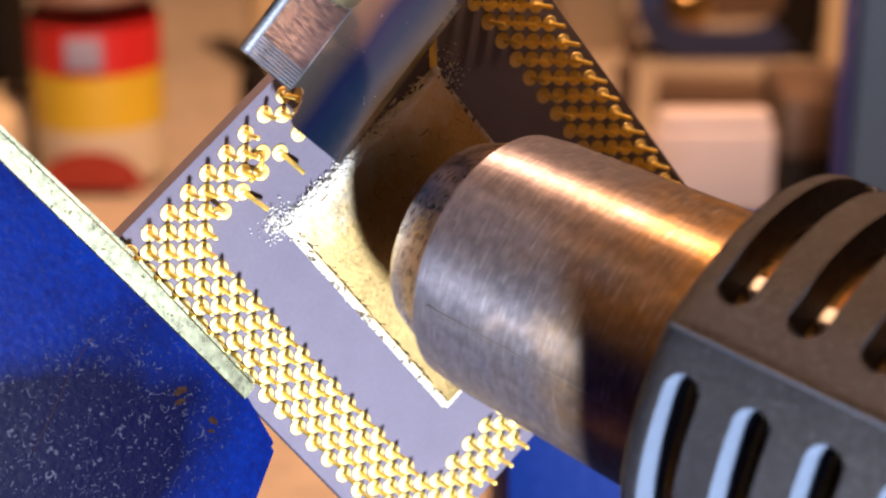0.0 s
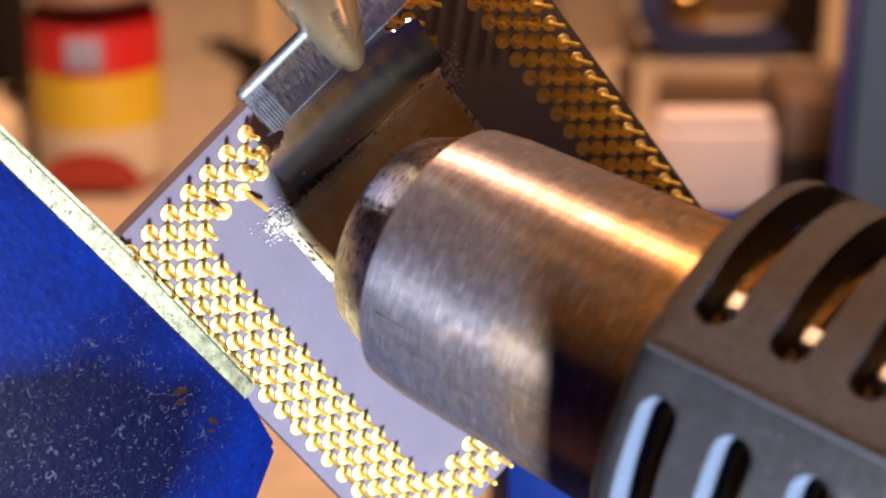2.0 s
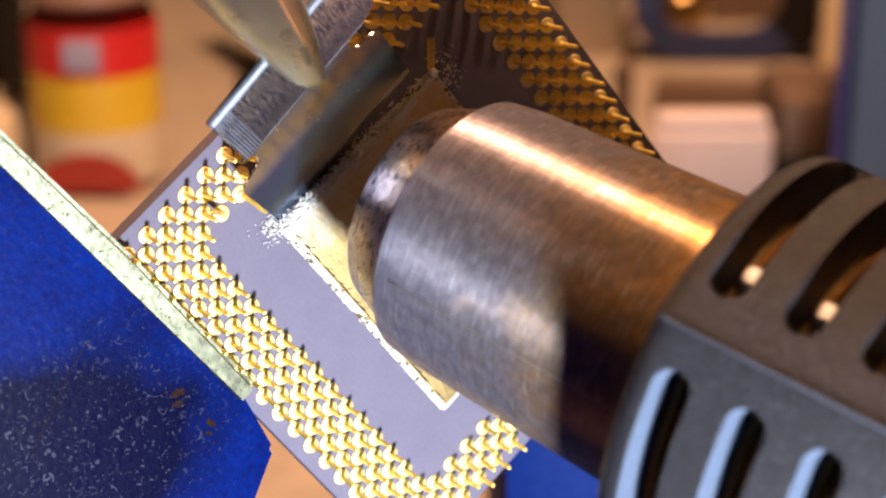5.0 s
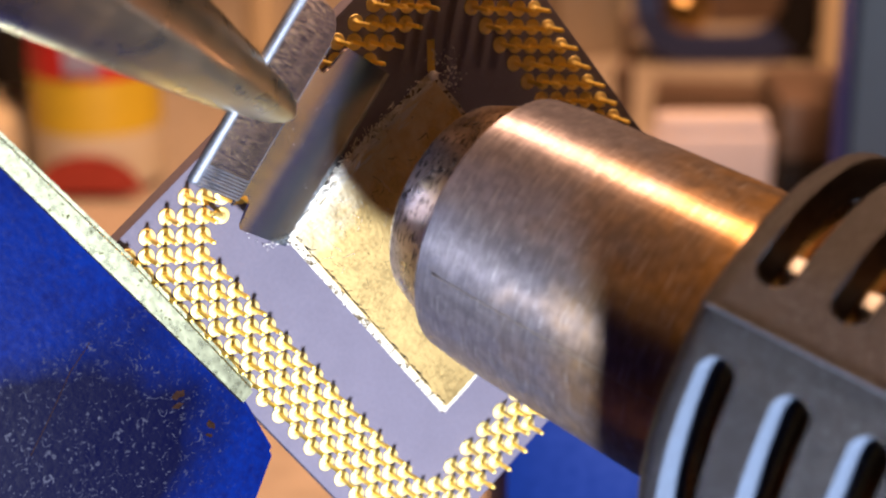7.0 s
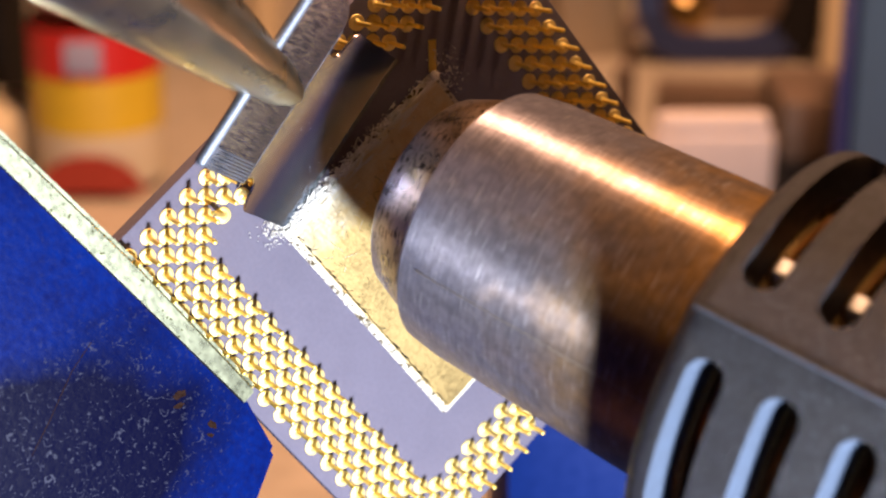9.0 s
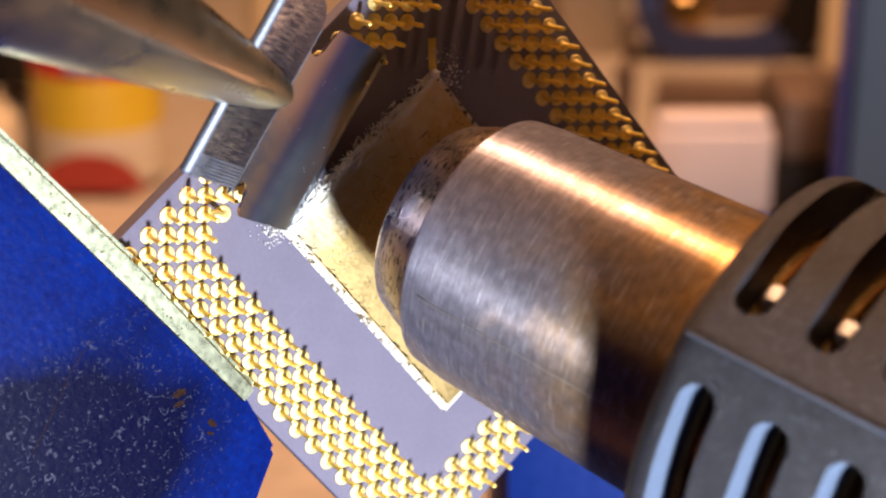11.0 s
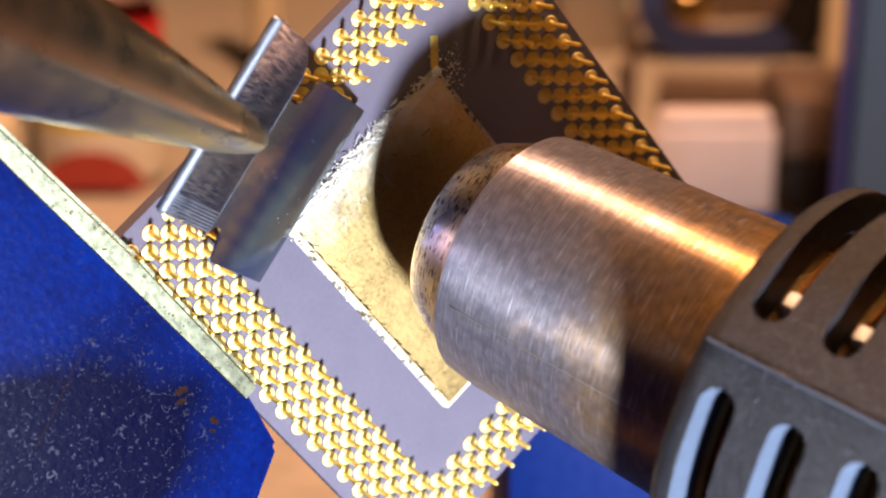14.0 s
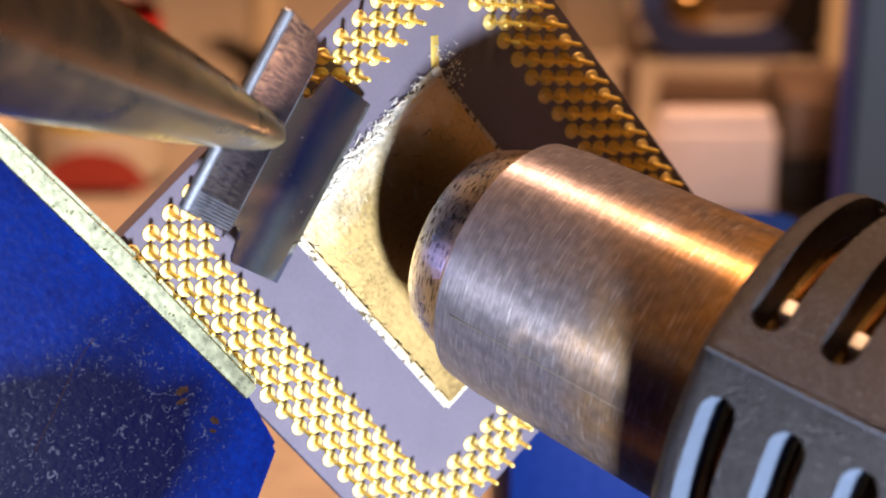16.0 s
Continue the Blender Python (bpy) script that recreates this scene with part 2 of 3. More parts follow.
STEEL = streaked("heat_blued_steel", ((8.4, (0.40, 0.36, 0.34)), (11.6, (0.29, 0.23, 0.25)), (14, (0.05, 0.075, 0.27)), (17, (0.055, 0.11, 0.28)), (22, (0.20, 0.24, 0.29))), 0.11, False, 0.0, 0.02, 0.10, metal=0.90, lengthwise=1)
ALUMINIUM = streaked("folded_aluminium", ((0, (0.12, 0.14, 0.25)), (19, (0.12, 0.14, 0.25))), 0.20, False, 0.0, 0.22, 0.12, metal=0.95, worn=(1, 4.6, 9.6, (0.88, 0.90, 0.96)))
FOLD = streaked("bright_fold", ((0, (0.42, 0.47, 0.60)), (19, (0.42, 0.47, 0.60))), 0.50, True, 0.0, 0.4, 0.30, hatch=0.5, metal=0.85)
JAW_STEEL = pitted(mat("jaw_steel", (0.36, 0.38, 0.27), 0.30, 1.0, 0.12, 160, 0.04, 1200), 1700, 0.66, (0.06, 0.06, 0.02))
# browner away from the tip, in place of shade on the upper facet
TOOL_STEEL = streaked("plier_steel", ((0, (0.62, 0.60, 0.46)), (12, (0.50, 0.44, 0.32)), (40, (0.34, 0.20, 0.12))), 0.30, True, 0.01, 0.02, 0.18, dents=0.05, metal=0.97)
NOZZLE = streaked("heat_tinted_steel", ((4, (0.34, 0.33, 0.43)), (15, (0.31, 0.285, 0.34)), (25, (0.35, 0.240, 0.165)), (33, (0.48, 0.268, 0.09))), 0.42, True, 0.08, 0.55, 0.16, hatch=0.26, metal=0.62, dents=0.03, tint=(1.0, 0.78, 0.60), scored=(0.90, 0.88, 0.95), brushed=0.92)
NOZZLE_TIP = streaked("scorched_steel", ((0, (0.52, 0.47, 0.50)), (3, (0.50, 0.37, 0.30)), (6, (0.40, 0.26, 0.17))), 0.30, True, 0.3, 0.5, 0.4, 0.7)
BRASS = mat("tarnished_brass", (0.55, 0.36, 0.14), 0.3, 1.0, 0.4, 300)
# pale specks coloured in for glints on the grained plastic
GUARD = pitted(mat("grey_plastic", (0.023, 0.022, 0.032), 0.44, 0, 0.70, 1300, 0.80, 4200, spec=0.42), 3800, 0.62, (0.085, 0.088, 0.115))
# slot walls coloured pale blue as if the work lamp lit them
RIM = mat("lit_slot_rim", (0.082, 0.112, 0.180), 0.5, 0, 0.25, 900, 0.2, 4000)
RUST = mat("rusty_bare_iron", (0.026, 0.011, 0.008), 0.8, 0, 0.5, 1500, 0.3, 3000, spec=0.08)
BLUE = patchy_enamel()
BLUE_FAR = mat("blue_cast", (0.004, 0.028, 0.22), 0.55, 0, 0.2, 60, spec=0.12)
WOOD = mat("bench_wood", (0.50, 0.41, 0.33), 0.5, 0, 0.35, 12, 0.1, 200)
WALL = mat("dark_brown_paint", (0.085, 0.055, 0.035), 0.9, 0, 0.1, 4)
DARK = mat("black_plastic", (0.010, 0.008, 0.009), 0.7, 0, 0.2, 40, spec=0.15)
NAVY = mat("navy_plastic", (0.0195, 0.0325, 0.117), 0.5, 0, 0.2, 40)
WHITE = mat("white_card", (0.66, 0.55, 0.56), 0.7, 0, 0.08, 30)
CAP = mat("brown_cap_plastic", (0.39, 0.225, 0.165), 0.35, 0, 0.2, 60)
EMBLEM = mat("grey_blue_print", (0.351, 0.325, 0.468), 0.6, 0, 0.2, 200)
RED = mat("red_plastic", (0.625, 0.0137, 0.0163), 0.4, 0, 0.15, 60)
YELLOW = mat("yellow_print", (0.72, 0.468, 0.0216), 0.5, 0, 0.15, 60)
CREAM = mat("cream_print", (0.65, 0.533, 0.377), 0.5, 0, 0.1, 60)
SPICE = mat("red_spice", (0.408, 0.036, 0.0144), 0.8, 0, 0.4, 400)
POST = mat("grey_blue_plastic", (0.0483, 0.0874, 0.155), 0.5, 0, 0.1, 30)
PURPLE = mat("violet_blue_edge", (0.012, 0.010, 0.12), 0.5, 0, 0.1, 30)
BROWN = mat("brown_leather", (0.156, 0.0975, 0.0715), 0.6, 0, 0.35, 60, 0.1, 300)
GREY = mat("grey_metal", (0.455, 0.39, 0.325), 0.4, 0.6, 0.2, 50)


def glass_mat():
    m = bpy.data.materials.new("jar_glass")
    m.use_nodes = True
    b = m.node_tree.nodes["Principled BSDF"]
    b.inputs["Transmission Weight"].default_value, b.inputs["Roughness"].default_value = 1.0, 0.05
    b.inputs["Base Color"].default_value = (0.95, 0.93, 0.9, 1)
    return m


GLASS = glass_mat()

# ---- mesh helpers ----


def mesh_of(name, bm, material, smooth=True):
    me = bpy.data.meshes.new(name)
    bm.normal_update()
    bm.to_mesh(me)
    bm.free()
    me.materials.append(material)
    if smooth:
        me.polygons.foreach_set("use_smooth", [True] * len(me.polygons))
        me.set_sharp_from_angle(angle=radians(32))
    return me


def part(name, bm, material, parent=None, label="", m=None, smooth=True):
    ob = new(name, mesh_of(name, bm, material, smooth))
    if parent:
        ob.parent = parent
    if m is not None:
        ob.matrix_basis = m
    return tagged(ob, label) if label else ob


def thing(name, m, label, category, group="", kind=""):
    ob = new(name)
    ob.empty_display_size = 0.005
    ob.matrix_basis = m
    return tagged(ob, label, category, group, kind)


def box(x0, x1, y0, y1, z0, z1, bevel=0.0, segs=2):
    bm = bmesh.new()
    bmesh.ops.create_cube(bm, size=1)
    for v in bm.verts:
        v.co = Vector((x0 + (v.co.x + 0.5) * (x1 - x0), y0 + (v.co.y + 0.5) * (y1 - y0), z0 + (v.co.z + 0.5) * (z1 - z0)))
    if bevel:
        bmesh.ops.bevel(bm, geom=bm.edges[:], offset=bevel, segments=segs, affect="EDGES", profile=0.6)
    return bm


def lathe(profile, steps=96, bm=None, closed=False):
    """Turns (distance along z, radius) pairs round the z axis."""
    bm = bm or bmesh.new()
    rings = []
    for z, r in profile:
        rings.append([bm.verts.new((r * math.cos(2 * math.pi * k / steps), r * math.sin(2 * math.pi * k / steps), z)) for k in range(steps)])
    pairs = list(zip(rings, rings[1:])) + ([(rings[-1], rings[0])] if closed else [])
    for a, b in pairs:
        for k in range(steps):
            bm.faces.new((a[k], a[(k + 1) % steps], b[(k + 1) % steps], b[k]))
    if not closed:
        if profile[0][1] > 0:
            bm.faces.new(rings[0][::-1])
        if profile[-1][1] > 0:
            bm.faces.new(rings[-1])
    bmesh.ops.recalc_face_normals(bm, faces=bm.faces[:])
    return bm


def slab(outline, z0, z1, bevel=0.0, segs=2):
    """A plate with the given (x, y) outline."""
    bm = bmesh.new()
    low = [bm.verts.new((x, y, z0)) for x, y in outline]
    top = [bm.verts.new((x, y, z1)) for x, y in outline]
    bm.faces.new(low[::-1]), bm.faces.new(top)
    n = len(outline)
    for k in range(n):
        bm.faces.new((low[k], low[(k + 1) % n], top[(k + 1) % n], top[k]))
    bmesh.ops.recalc_face_normals(bm, faces=bm.faces[:])
    if bevel:
        bmesh.ops.bevel(bm, geom=bm.edges[:], offset=bevel, segments=segs, affect="EDGES")
    return bm


MM = 0.001

# ---- the room and the bench ----


def build_room():
    bm = box(-1.2, 1.2, 0.10, 1.5, -0.03, 0.0)
    tagged(part("bench_top", bm, WOOD), "warm brown wooden bench top in lamplight", "bench top", kind="structure")
    bm = box(-2.0, 2.0, -1.5, 2.5, -0.80, -0.76)
    tagged(part("floor", bm, WALL), "dark brown floor of the workshop", "floor", kind="structure")
    for name, b in (("wall_north", (-2.0, 2.0, 2.5, 2.6, -0.76, 1.7)), ("wall_south", (-2.0, 2.0, -1.6, -1.5, -0.76, 1.7)),
                    ("wall_west", (-2.1, -2.0, -1.6, 2.6, -0.76, 1.7)), ("wall_east", (2.0, 2.1, -1.6, 2.6, -0.76, 1.7))):
        tagged(part(name, box(*b), WALL), "plain dark brown workshop wall", "wall", kind="structure")
    tagged(part("ceiling", box(-2.1, 2.1, -1.6, 2.6, 1.7, 1.8), WALL), "plain dark brown workshop ceiling", "ceiling", kind="structure")


build_room()

# ---- the chip ----
HALF = 24.65 * MM


def pin_mesh(lean, turn):
    """A gold pin with its brazed collar; lean and turn, in degrees, bend it over."""
    bm = bmesh.new()
    lathe([(0.0, 0.82 * MM), (0.09 * MM, 0.82 * MM), (0.15 * MM, 0.76 * MM), (0.185 * MM, 0.60 * MM), (0.20 * MM, 0.42 * MM), (0.30 * MM, 0.30 * MM), (0.40 * MM, 0.0001 * MM)], 14, bm)
    n = len(bm.verts)
    pads = len(bm.faces)
    lathe([(0.15 * MM, 0.23 * MM), (1.2 * MM, 0.23 * MM), (2.8 * MM, 0.23 * MM), (2.95 * MM, 0.19 * MM), (3.0 * MM, 0.08 * MM)], 9, bm)
    bm.verts.ensure_lookup_table()
    if lean:
        axis = Vector((math.cos(radians(turn)), math.sin(radians(turn)), 0))
        for v in bm.verts[n:]:
            k = min(1, max(0, v.co.z / (1.4 * MM)))
            v.co = Matrix.Rotation(radians(lean) * k, 3, axis) @ v.co + Vector((0, 0, 0.12 * MM * k))
    for k, f in enumerate(bm.faces):
        f.material_index = 0 if k >= pads else 1
    me = mesh_of("pin", bm, GOLD)
    me.materials.append(BRAZE)
    return me


def build_chip():
    chip = thing("processor_chip", CHIP, "purple ceramic processor with gold pins, clamped in a blue vise", "computer chip")
    part("substrate", box(-HALF, HALF, -HALF, HALF, -2.0 * MM, 0, 0.25 * MM), CERAMIC, chip, "matt purple-grey ceramic body")
    seal = slab([(-13.75 * MM, -11.0 * MM), (13.95 * MM, -11.0 * MM), (13.95 * MM, 10.6 * MM), (-13.75 * MM, 10.6 * MM)], 0, 0.30 * MM, 0.24 * MM)
    part("seal_ring", seal, SEAL, chip, "dull silver solder ring")
    lid = slab([(-13.2 * MM, -10.3 * MM), (13.5 * MM, -10.3 * MM), (13.5 * MM, 10.1 * MM), (-13.2 * MM, 10.1 * MM)], 0.22 * MM, 0.50 * MM, 0.08 * MM)
    part("lid", lid, LID_GOLD, chip, "scratched gold-plated metal lid")
    rng = random.Random(21)
    bm = bmesh.new()
    # the first 50 are scratches, the rest draw the dark gap along the lid
    for k in range(150):
        x, y = (rng.triangular(-12, 13, -9), rng.uniform(-10, 9.8)) if k < 50 else (rng.uniform(-13, 13), rng.gauss(-10.2, 0.05))
        turn, bend, last = (rng.uniform(0, 360), rng.uniform(-40, 40), None) if k < 50 else (rng.gauss(0, 10), rng.gauss(0, 8), None)
        for q in range(4):
            n = (min(13.3, max(-13, x)), min(10, max(-10.2, y)))
            wide = 0.018 if k < 50 else 0.04
            sx, sy = -math.sin(radians(turn)) * wide, math.cos(radians(turn)) * wide
            pair = [bm.verts.new(((n[0] + d * sx) * MM, (n[1] + d * sy) * MM, 0.506 * MM)) for d in (-1, 1)]
            if last:
                bm.faces.new((last[0], pair[0], pair[1], last[1]))
            last = pair
            step = rng.uniform(0.12, 0.5)
            x, y, turn = x + step * math.cos(radians(turn)), y + step * math.sin(radians(turn)), turn + bend
    tagged(part("scratch_and_gap", bm, DARK, chip, "fine dark hair scratches on the lid and flecks for the gap at its edge"), kind="stuff")
    mark = box(-1.5 * MM, 1.6 * MM, -0.42 * MM, 0.42 * MM, 0, 0.05 * MM, 0.02 * MM)
    part("corner_mark", mark, GOLD, chip, "slim gold index bar", pose(-14.75 * MM, 11.45 * MM, 0, 0, 0, 141))
    bead = bmesh.new()
    bmesh.ops.create_icosphere(bead, subdivisions=2, radius=0.55 * MM, matrix=Matrix.Diagonal((1, 1, 0.6, 1)))
    part("solder_bead", bead, SOLDER, chip, "bright bead at the lid's corner", pose(-13.3 * MM, 10.3 * MM, 0.4 * MM))
    bm = bmesh.new()
    for k in range(34):
        x, y = rng.gauss(-13.0, 0.9), 13.0 + rng.gauss(0, 0.6)
        w = rng.uniform(0.012, 0.032) * MM
        bmesh.ops.create_icosphere(bm, subdivisions=1, radius=1, matrix=pose(x * MM, y * MM, 0.01 * MM, 0, 0, rng.uniform(0, 180)) @ Matrix.Diagonal((w * 1.8, w, w * 0.5, 1)))
    tagged(part("scuff_mark", bm, SOLDER, chip, "faint pale scuff marks on the ceramic"), kind="stuff")
    straight = pin_mesh(0, 0)
    bent = [pin_mesh(50, 20), pin_mesh(46, -50), pin_mesh(-42, 40), pin_mesh(56, 100)]
    tipped = [pin_mesh(36, 0), pin_mesh(38, 60), pin_mesh(-36, 30)]
    rng = random.Random(5)
    gone = {(2, 14), (1, 13)}
    for p in range(37):
        for j in range(37):
            if (p + j) % 2 or (4 <= p <= 32 and 5 <= j <= 31) or (p, j) in gone:
                continue
            pushed = (p == 3 and j in (7, 9, 11, 13, 15)) or (p == 2 and j in (12, 14))
            ob = new("pin", rng.choice(bent if p == 3 else tipped) if pushed else straight)
            ob.parent = chip
            ob.matrix_basis = pose((p - 18) * 1.27 * MM, (j - 18) * 1.27 * MM, 0, rng.uniform(-2, 2), rng.uniform(-2, 2), rng.uniform(-20, 20) if pushed else 0)
    return chip


build_chip()


def build_crumbs():
    """Bits of solder scraped loose along the lid's edge."""
    rng = random.Random(9)
    bm = bmesh.new()
    for k in range(1500):
        kind = rng.random()
        if kind < 0.62:
            along, away = rng.triangular(-11, 9.5, -9.5), rng.gauss(-13.6, 0.32)
        elif kind < 0.84:
            along, away = rng.gauss(-10.9, 0.8), rng.gauss(-14.2, 0.7)
        elif kind < 0.92:
            along, away = -10.65 + rng.gauss(0, 0.15), rng.uniform(-13, 13)
        else:
            along, away = rng.gauss(11.5, 0.9), rng.gauss(-12.5, 1.2)
        r = rng.uniform(0.03, 0.11)
        m = pose(away * MM, along * MM, (0.05 + 0.45 * rng.random() ** 2) * MM, rng.uniform(0, 180), rng.uniform(0, 180), rng.uniform(0, 180)) @ Matrix.Diagonal((r * MM, r * MM * rng.uniform(0.3, 1), r * MM * rng.uniform(0.5, 2.8), 1))
        bmesh.ops.create_icosphere(bm, subdivisions=1, radius=1, matrix=m)
    for k in range(26):
        x, y, turn = rng.uniform(-14.5, -6), rng.uniform(-10, 2), rng.uniform(0, 360)
        m = pose(x * MM, y * MM, 0.55 * MM, 0, rng.uniform(-6, 6), turn) @ Matrix.Diagonal((rng.uniform(0.4, 1.1) * MM, 0.018 * MM, 0.018 * MM, 1))
        bmesh.ops.create_icosphere(bm, subdivisions=1, radius=1, matrix=m)
    for k in range(240):
        # torn slivers of solder piled along the rubbed edge
        y = rng.triangular(-11, 10, -9)
        x = -13.5 + rng.gauss(0, 0.35)
        m = pose(x * MM, y * MM, rng.uniform(0.25, 0.75) * MM, rng.uniform(-25, 25), rng.uniform(-25, 25), 90 + rng.gauss(0, 28)) @ Matrix.Diagonal((rng.uniform(0.25, 0.9) * MM, rng.uniform(0.04, 0.12) * MM, 0.03 * MM, 1))
        bmesh.ops.create_icosphere(bm, subdivisions=1, radius=1, matrix=m)
    ob = part("solder_crumbs", bm, SOLDER, None, "", CHIP, smooth=False)
    tagged(ob, "bright crumbs of scraped solder along the lid edge", "solder crumbs", kind="stuff")


build_crumbs()

# ---- the vise ----


def build_vise():
    vise = thing("bench_vise", CHIP, "blue enamelled bench vise with a steel jaw plate holding the chip", "vise")
    jaw = slab([(-75 * MM, -25.6 * MM), (-5 * MM, -24.4 * MM), (1.2 * MM, -25.8 * MM), (3.4 * MM, -30.3 * MM), (9 * MM, -42 * MM), (9 * MM, -80 * MM), (-75 * MM, -80 * MM)], -16 * MM, 2.2 * MM, 0.5 * MM)
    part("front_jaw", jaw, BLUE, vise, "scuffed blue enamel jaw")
    rng = random.Random(31)
    for x, y, r in ((-10.6, -28.4, 0.7), (-9.9, -29.2, 0.45), (-6.0, -28.3, 0.5), (-5.4, -29.1, 0.35)):
        edge = [(rng.uniform(0.55, 1.1) * r * math.cos(a) * 1.3, rng.uniform(0.55, 1.1) * r * math.sin(a) * 0.7) for a in (2 * math.pi * k / 11 for k in range(11))]
        chip = slab([(px * MM, py * MM) for px, py in edge], -0.02 * MM, 0.012 * MM)
        part("paint_chip", chip, RUST, vise, "rusty spot where the enamel has chipped", pose(x * MM, y * MM, 2.2 * MM, 0, 0, rng.uniform(0, 180)))
    line = [(-17.2, -41.4), (-18.3, -38.2), (-20.1, -33.7), (-20.7, -30.7)]
    for (x0, y0), (x1, y1) in zip(line, line[1:]):
        scratch = box(-0.5 * math.dist((x0, y0), (x1, y1)) * MM, 0.5 * math.dist((x0, y0), (x1, y1)) * MM, -0.04 * MM, 0.04 * MM, -0.02 * MM, 0.006 * MM)
        part("scratch", scratch, RUST, vise, "thin brown scratch in the enamel", pose((x0 + x1) / 2 * MM, (y0 + y1) / 2 * MM, 2.2 * MM, 0, 0, math.degrees(math.atan2(y1 - y0, x1 - x0))))
    plate = slab([(-75 * MM, -26.7 * MM), (-5.0 * MM, -25.25 * MM), (-5.1 * MM, -22.9 * MM), (-23 * MM, -22.75 * MM), (-75 * MM, -24.6 * MM)], 0.1 * MM, 2.6 * MM, 0.5 * MM, 3)
    part("jaw_plate", plate, JAW_STEEL, vise, "pitted bare steel jaw plate")
    back = slab([(-75 * MM, -26.7 * MM), (-8 * MM, -25.3 * MM), (-8 * MM, -22.9 * MM), (-75 * MM, -24.4 * MM)], -6 * MM, -2.05 * MM, 0.3 * MM)
    part("rear_jaw_plate", back, JAW_STEEL, vise)
    inv = CHIP.inverted()
    body = box(0.008, 0.060, 0.235, 0.300, 0.0, 0.1095, 0.006)
    part("body", body, BLUE_FAR, vise, "blue cast body", inv)
    # unseen base, made wide to cut warm bounce from the bench
    base = box(-0.105, 0.16, 0.106, 0.345, 0.0, 0.014, 0.004)
    part("base", base, BLUE_FAR, vise, "", inv)
    col = box(-0.08, -0.045, 0.17, 0.24, 0.01, 0.085, 0.004)
    part("column", col, BLUE_FAR, vise, "", inv)
    return vise


build_vise()

# ---- the heat gun ----


G = 1.045 * MM


def guard_mesh():
    """A slotted sleeve: bands between slots are whole, slots stop short of a moulded ridge."""
    bm = bmesh.new()
    ridge, r_out, thick = 87.4, 18.0, 2.6

    def rad(deg, s):
        d = abs((deg - ridge + 180) % 360 - 180)
        nose = max(0.0, 1 - (s - 31.2) / 1.2)
        return (r_out * (1 + 0.05 * math.exp(-d / 10)) - 0.9 * nose * nose)

    slots = [34.7 + 5.9 * k for k in range(5)]
    half = 1.5
    ends = [(96, 170), (191, 262), (-82 + 360, 360 - 18), (4, 78)]
    end_w = math.degrees(half / r_out)

    def width(deg):
        w = 0.0
        for a, b in ends:
            for off in (-360, 0, 360):
                d = min(deg + off - a, b - deg - off)
                if d > 0:
                    w = max(w, half * math.sqrt(max(0, 1 - max(0, 1 - d / end_w) ** 2)))
        return w

    angs = set(range(0, 360, 3))
    for a, b in ends:
        for k in range(0, 9):
            angs.add(round((a + end_w * k / 8), 3) % 360), angs.add(round((b - end_w * k / 8), 3) % 360)
    angs = sorted(angs)
    n = len(angs)

    def point(deg, s, inner):
        r = (rad(deg, s) - (thick if inner else 0)) * G
        return bm.verts.new((r * math.cos(radians(deg)), r * math.sin(radians(deg)), s * G))

    edges = [31.2, 31.5, 31.9, 32.4]
    rows = [("plain", e) for e in edges]
    for sc in slots:
        rows += [("plain", sc - half - 0.25), ("lo", sc), ("hi", sc), ("plain", sc + half + 0.25)]
    rows.append(("plain", 66.0))
    grids = []
    for inner in (False, True):
        g = []
        for kind, s in rows:
            g.append([point(a, s + (-width(a) * (0.45 if inner else 1) if kind == "lo" else width(a) if kind == "hi" else 0), inner) for a in angs])
        grids.append(g)
    out, inn = grids
    for i in range(len(rows) - 1):
        slot = rows[i][0] == "lo"
        for k in range(n):
            q = (k + 1) % n
            if slot and (width(angs[k]) > 0 or width(angs[q]) > 0):
                for a, flip in ((i, False), (i + 1, True)):
                    f = [out[a][k], out[a][q], inn[a][q], inn[a][k]]
                    # only walls on the lamp side take the lit colour
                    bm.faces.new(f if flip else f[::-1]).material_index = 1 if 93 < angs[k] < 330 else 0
                continue
            if slot:
                continue
            bm.faces.new((out[i][k], out[i][q], out[i + 1][q], out[i + 1][k]))
            bm.faces.new((inn[i][k], inn[i + 1][k], inn[i + 1][q], inn[i][q]))
    for k in range(n):
        q = (k + 1) % n
        bm.faces.new((out[0][k], inn[0][k], inn[0][q], out[0][q]))
        bm.faces.new((out[-1][k], out[-1][q], inn[-1][q], inn[-1][k]))
    bmesh.ops.remove_doubles(bm, verts=bm.verts[:], dist=1e-7)
    bmesh.ops.recalc_face_normals(bm, faces=bm.faces[:])
    return bm


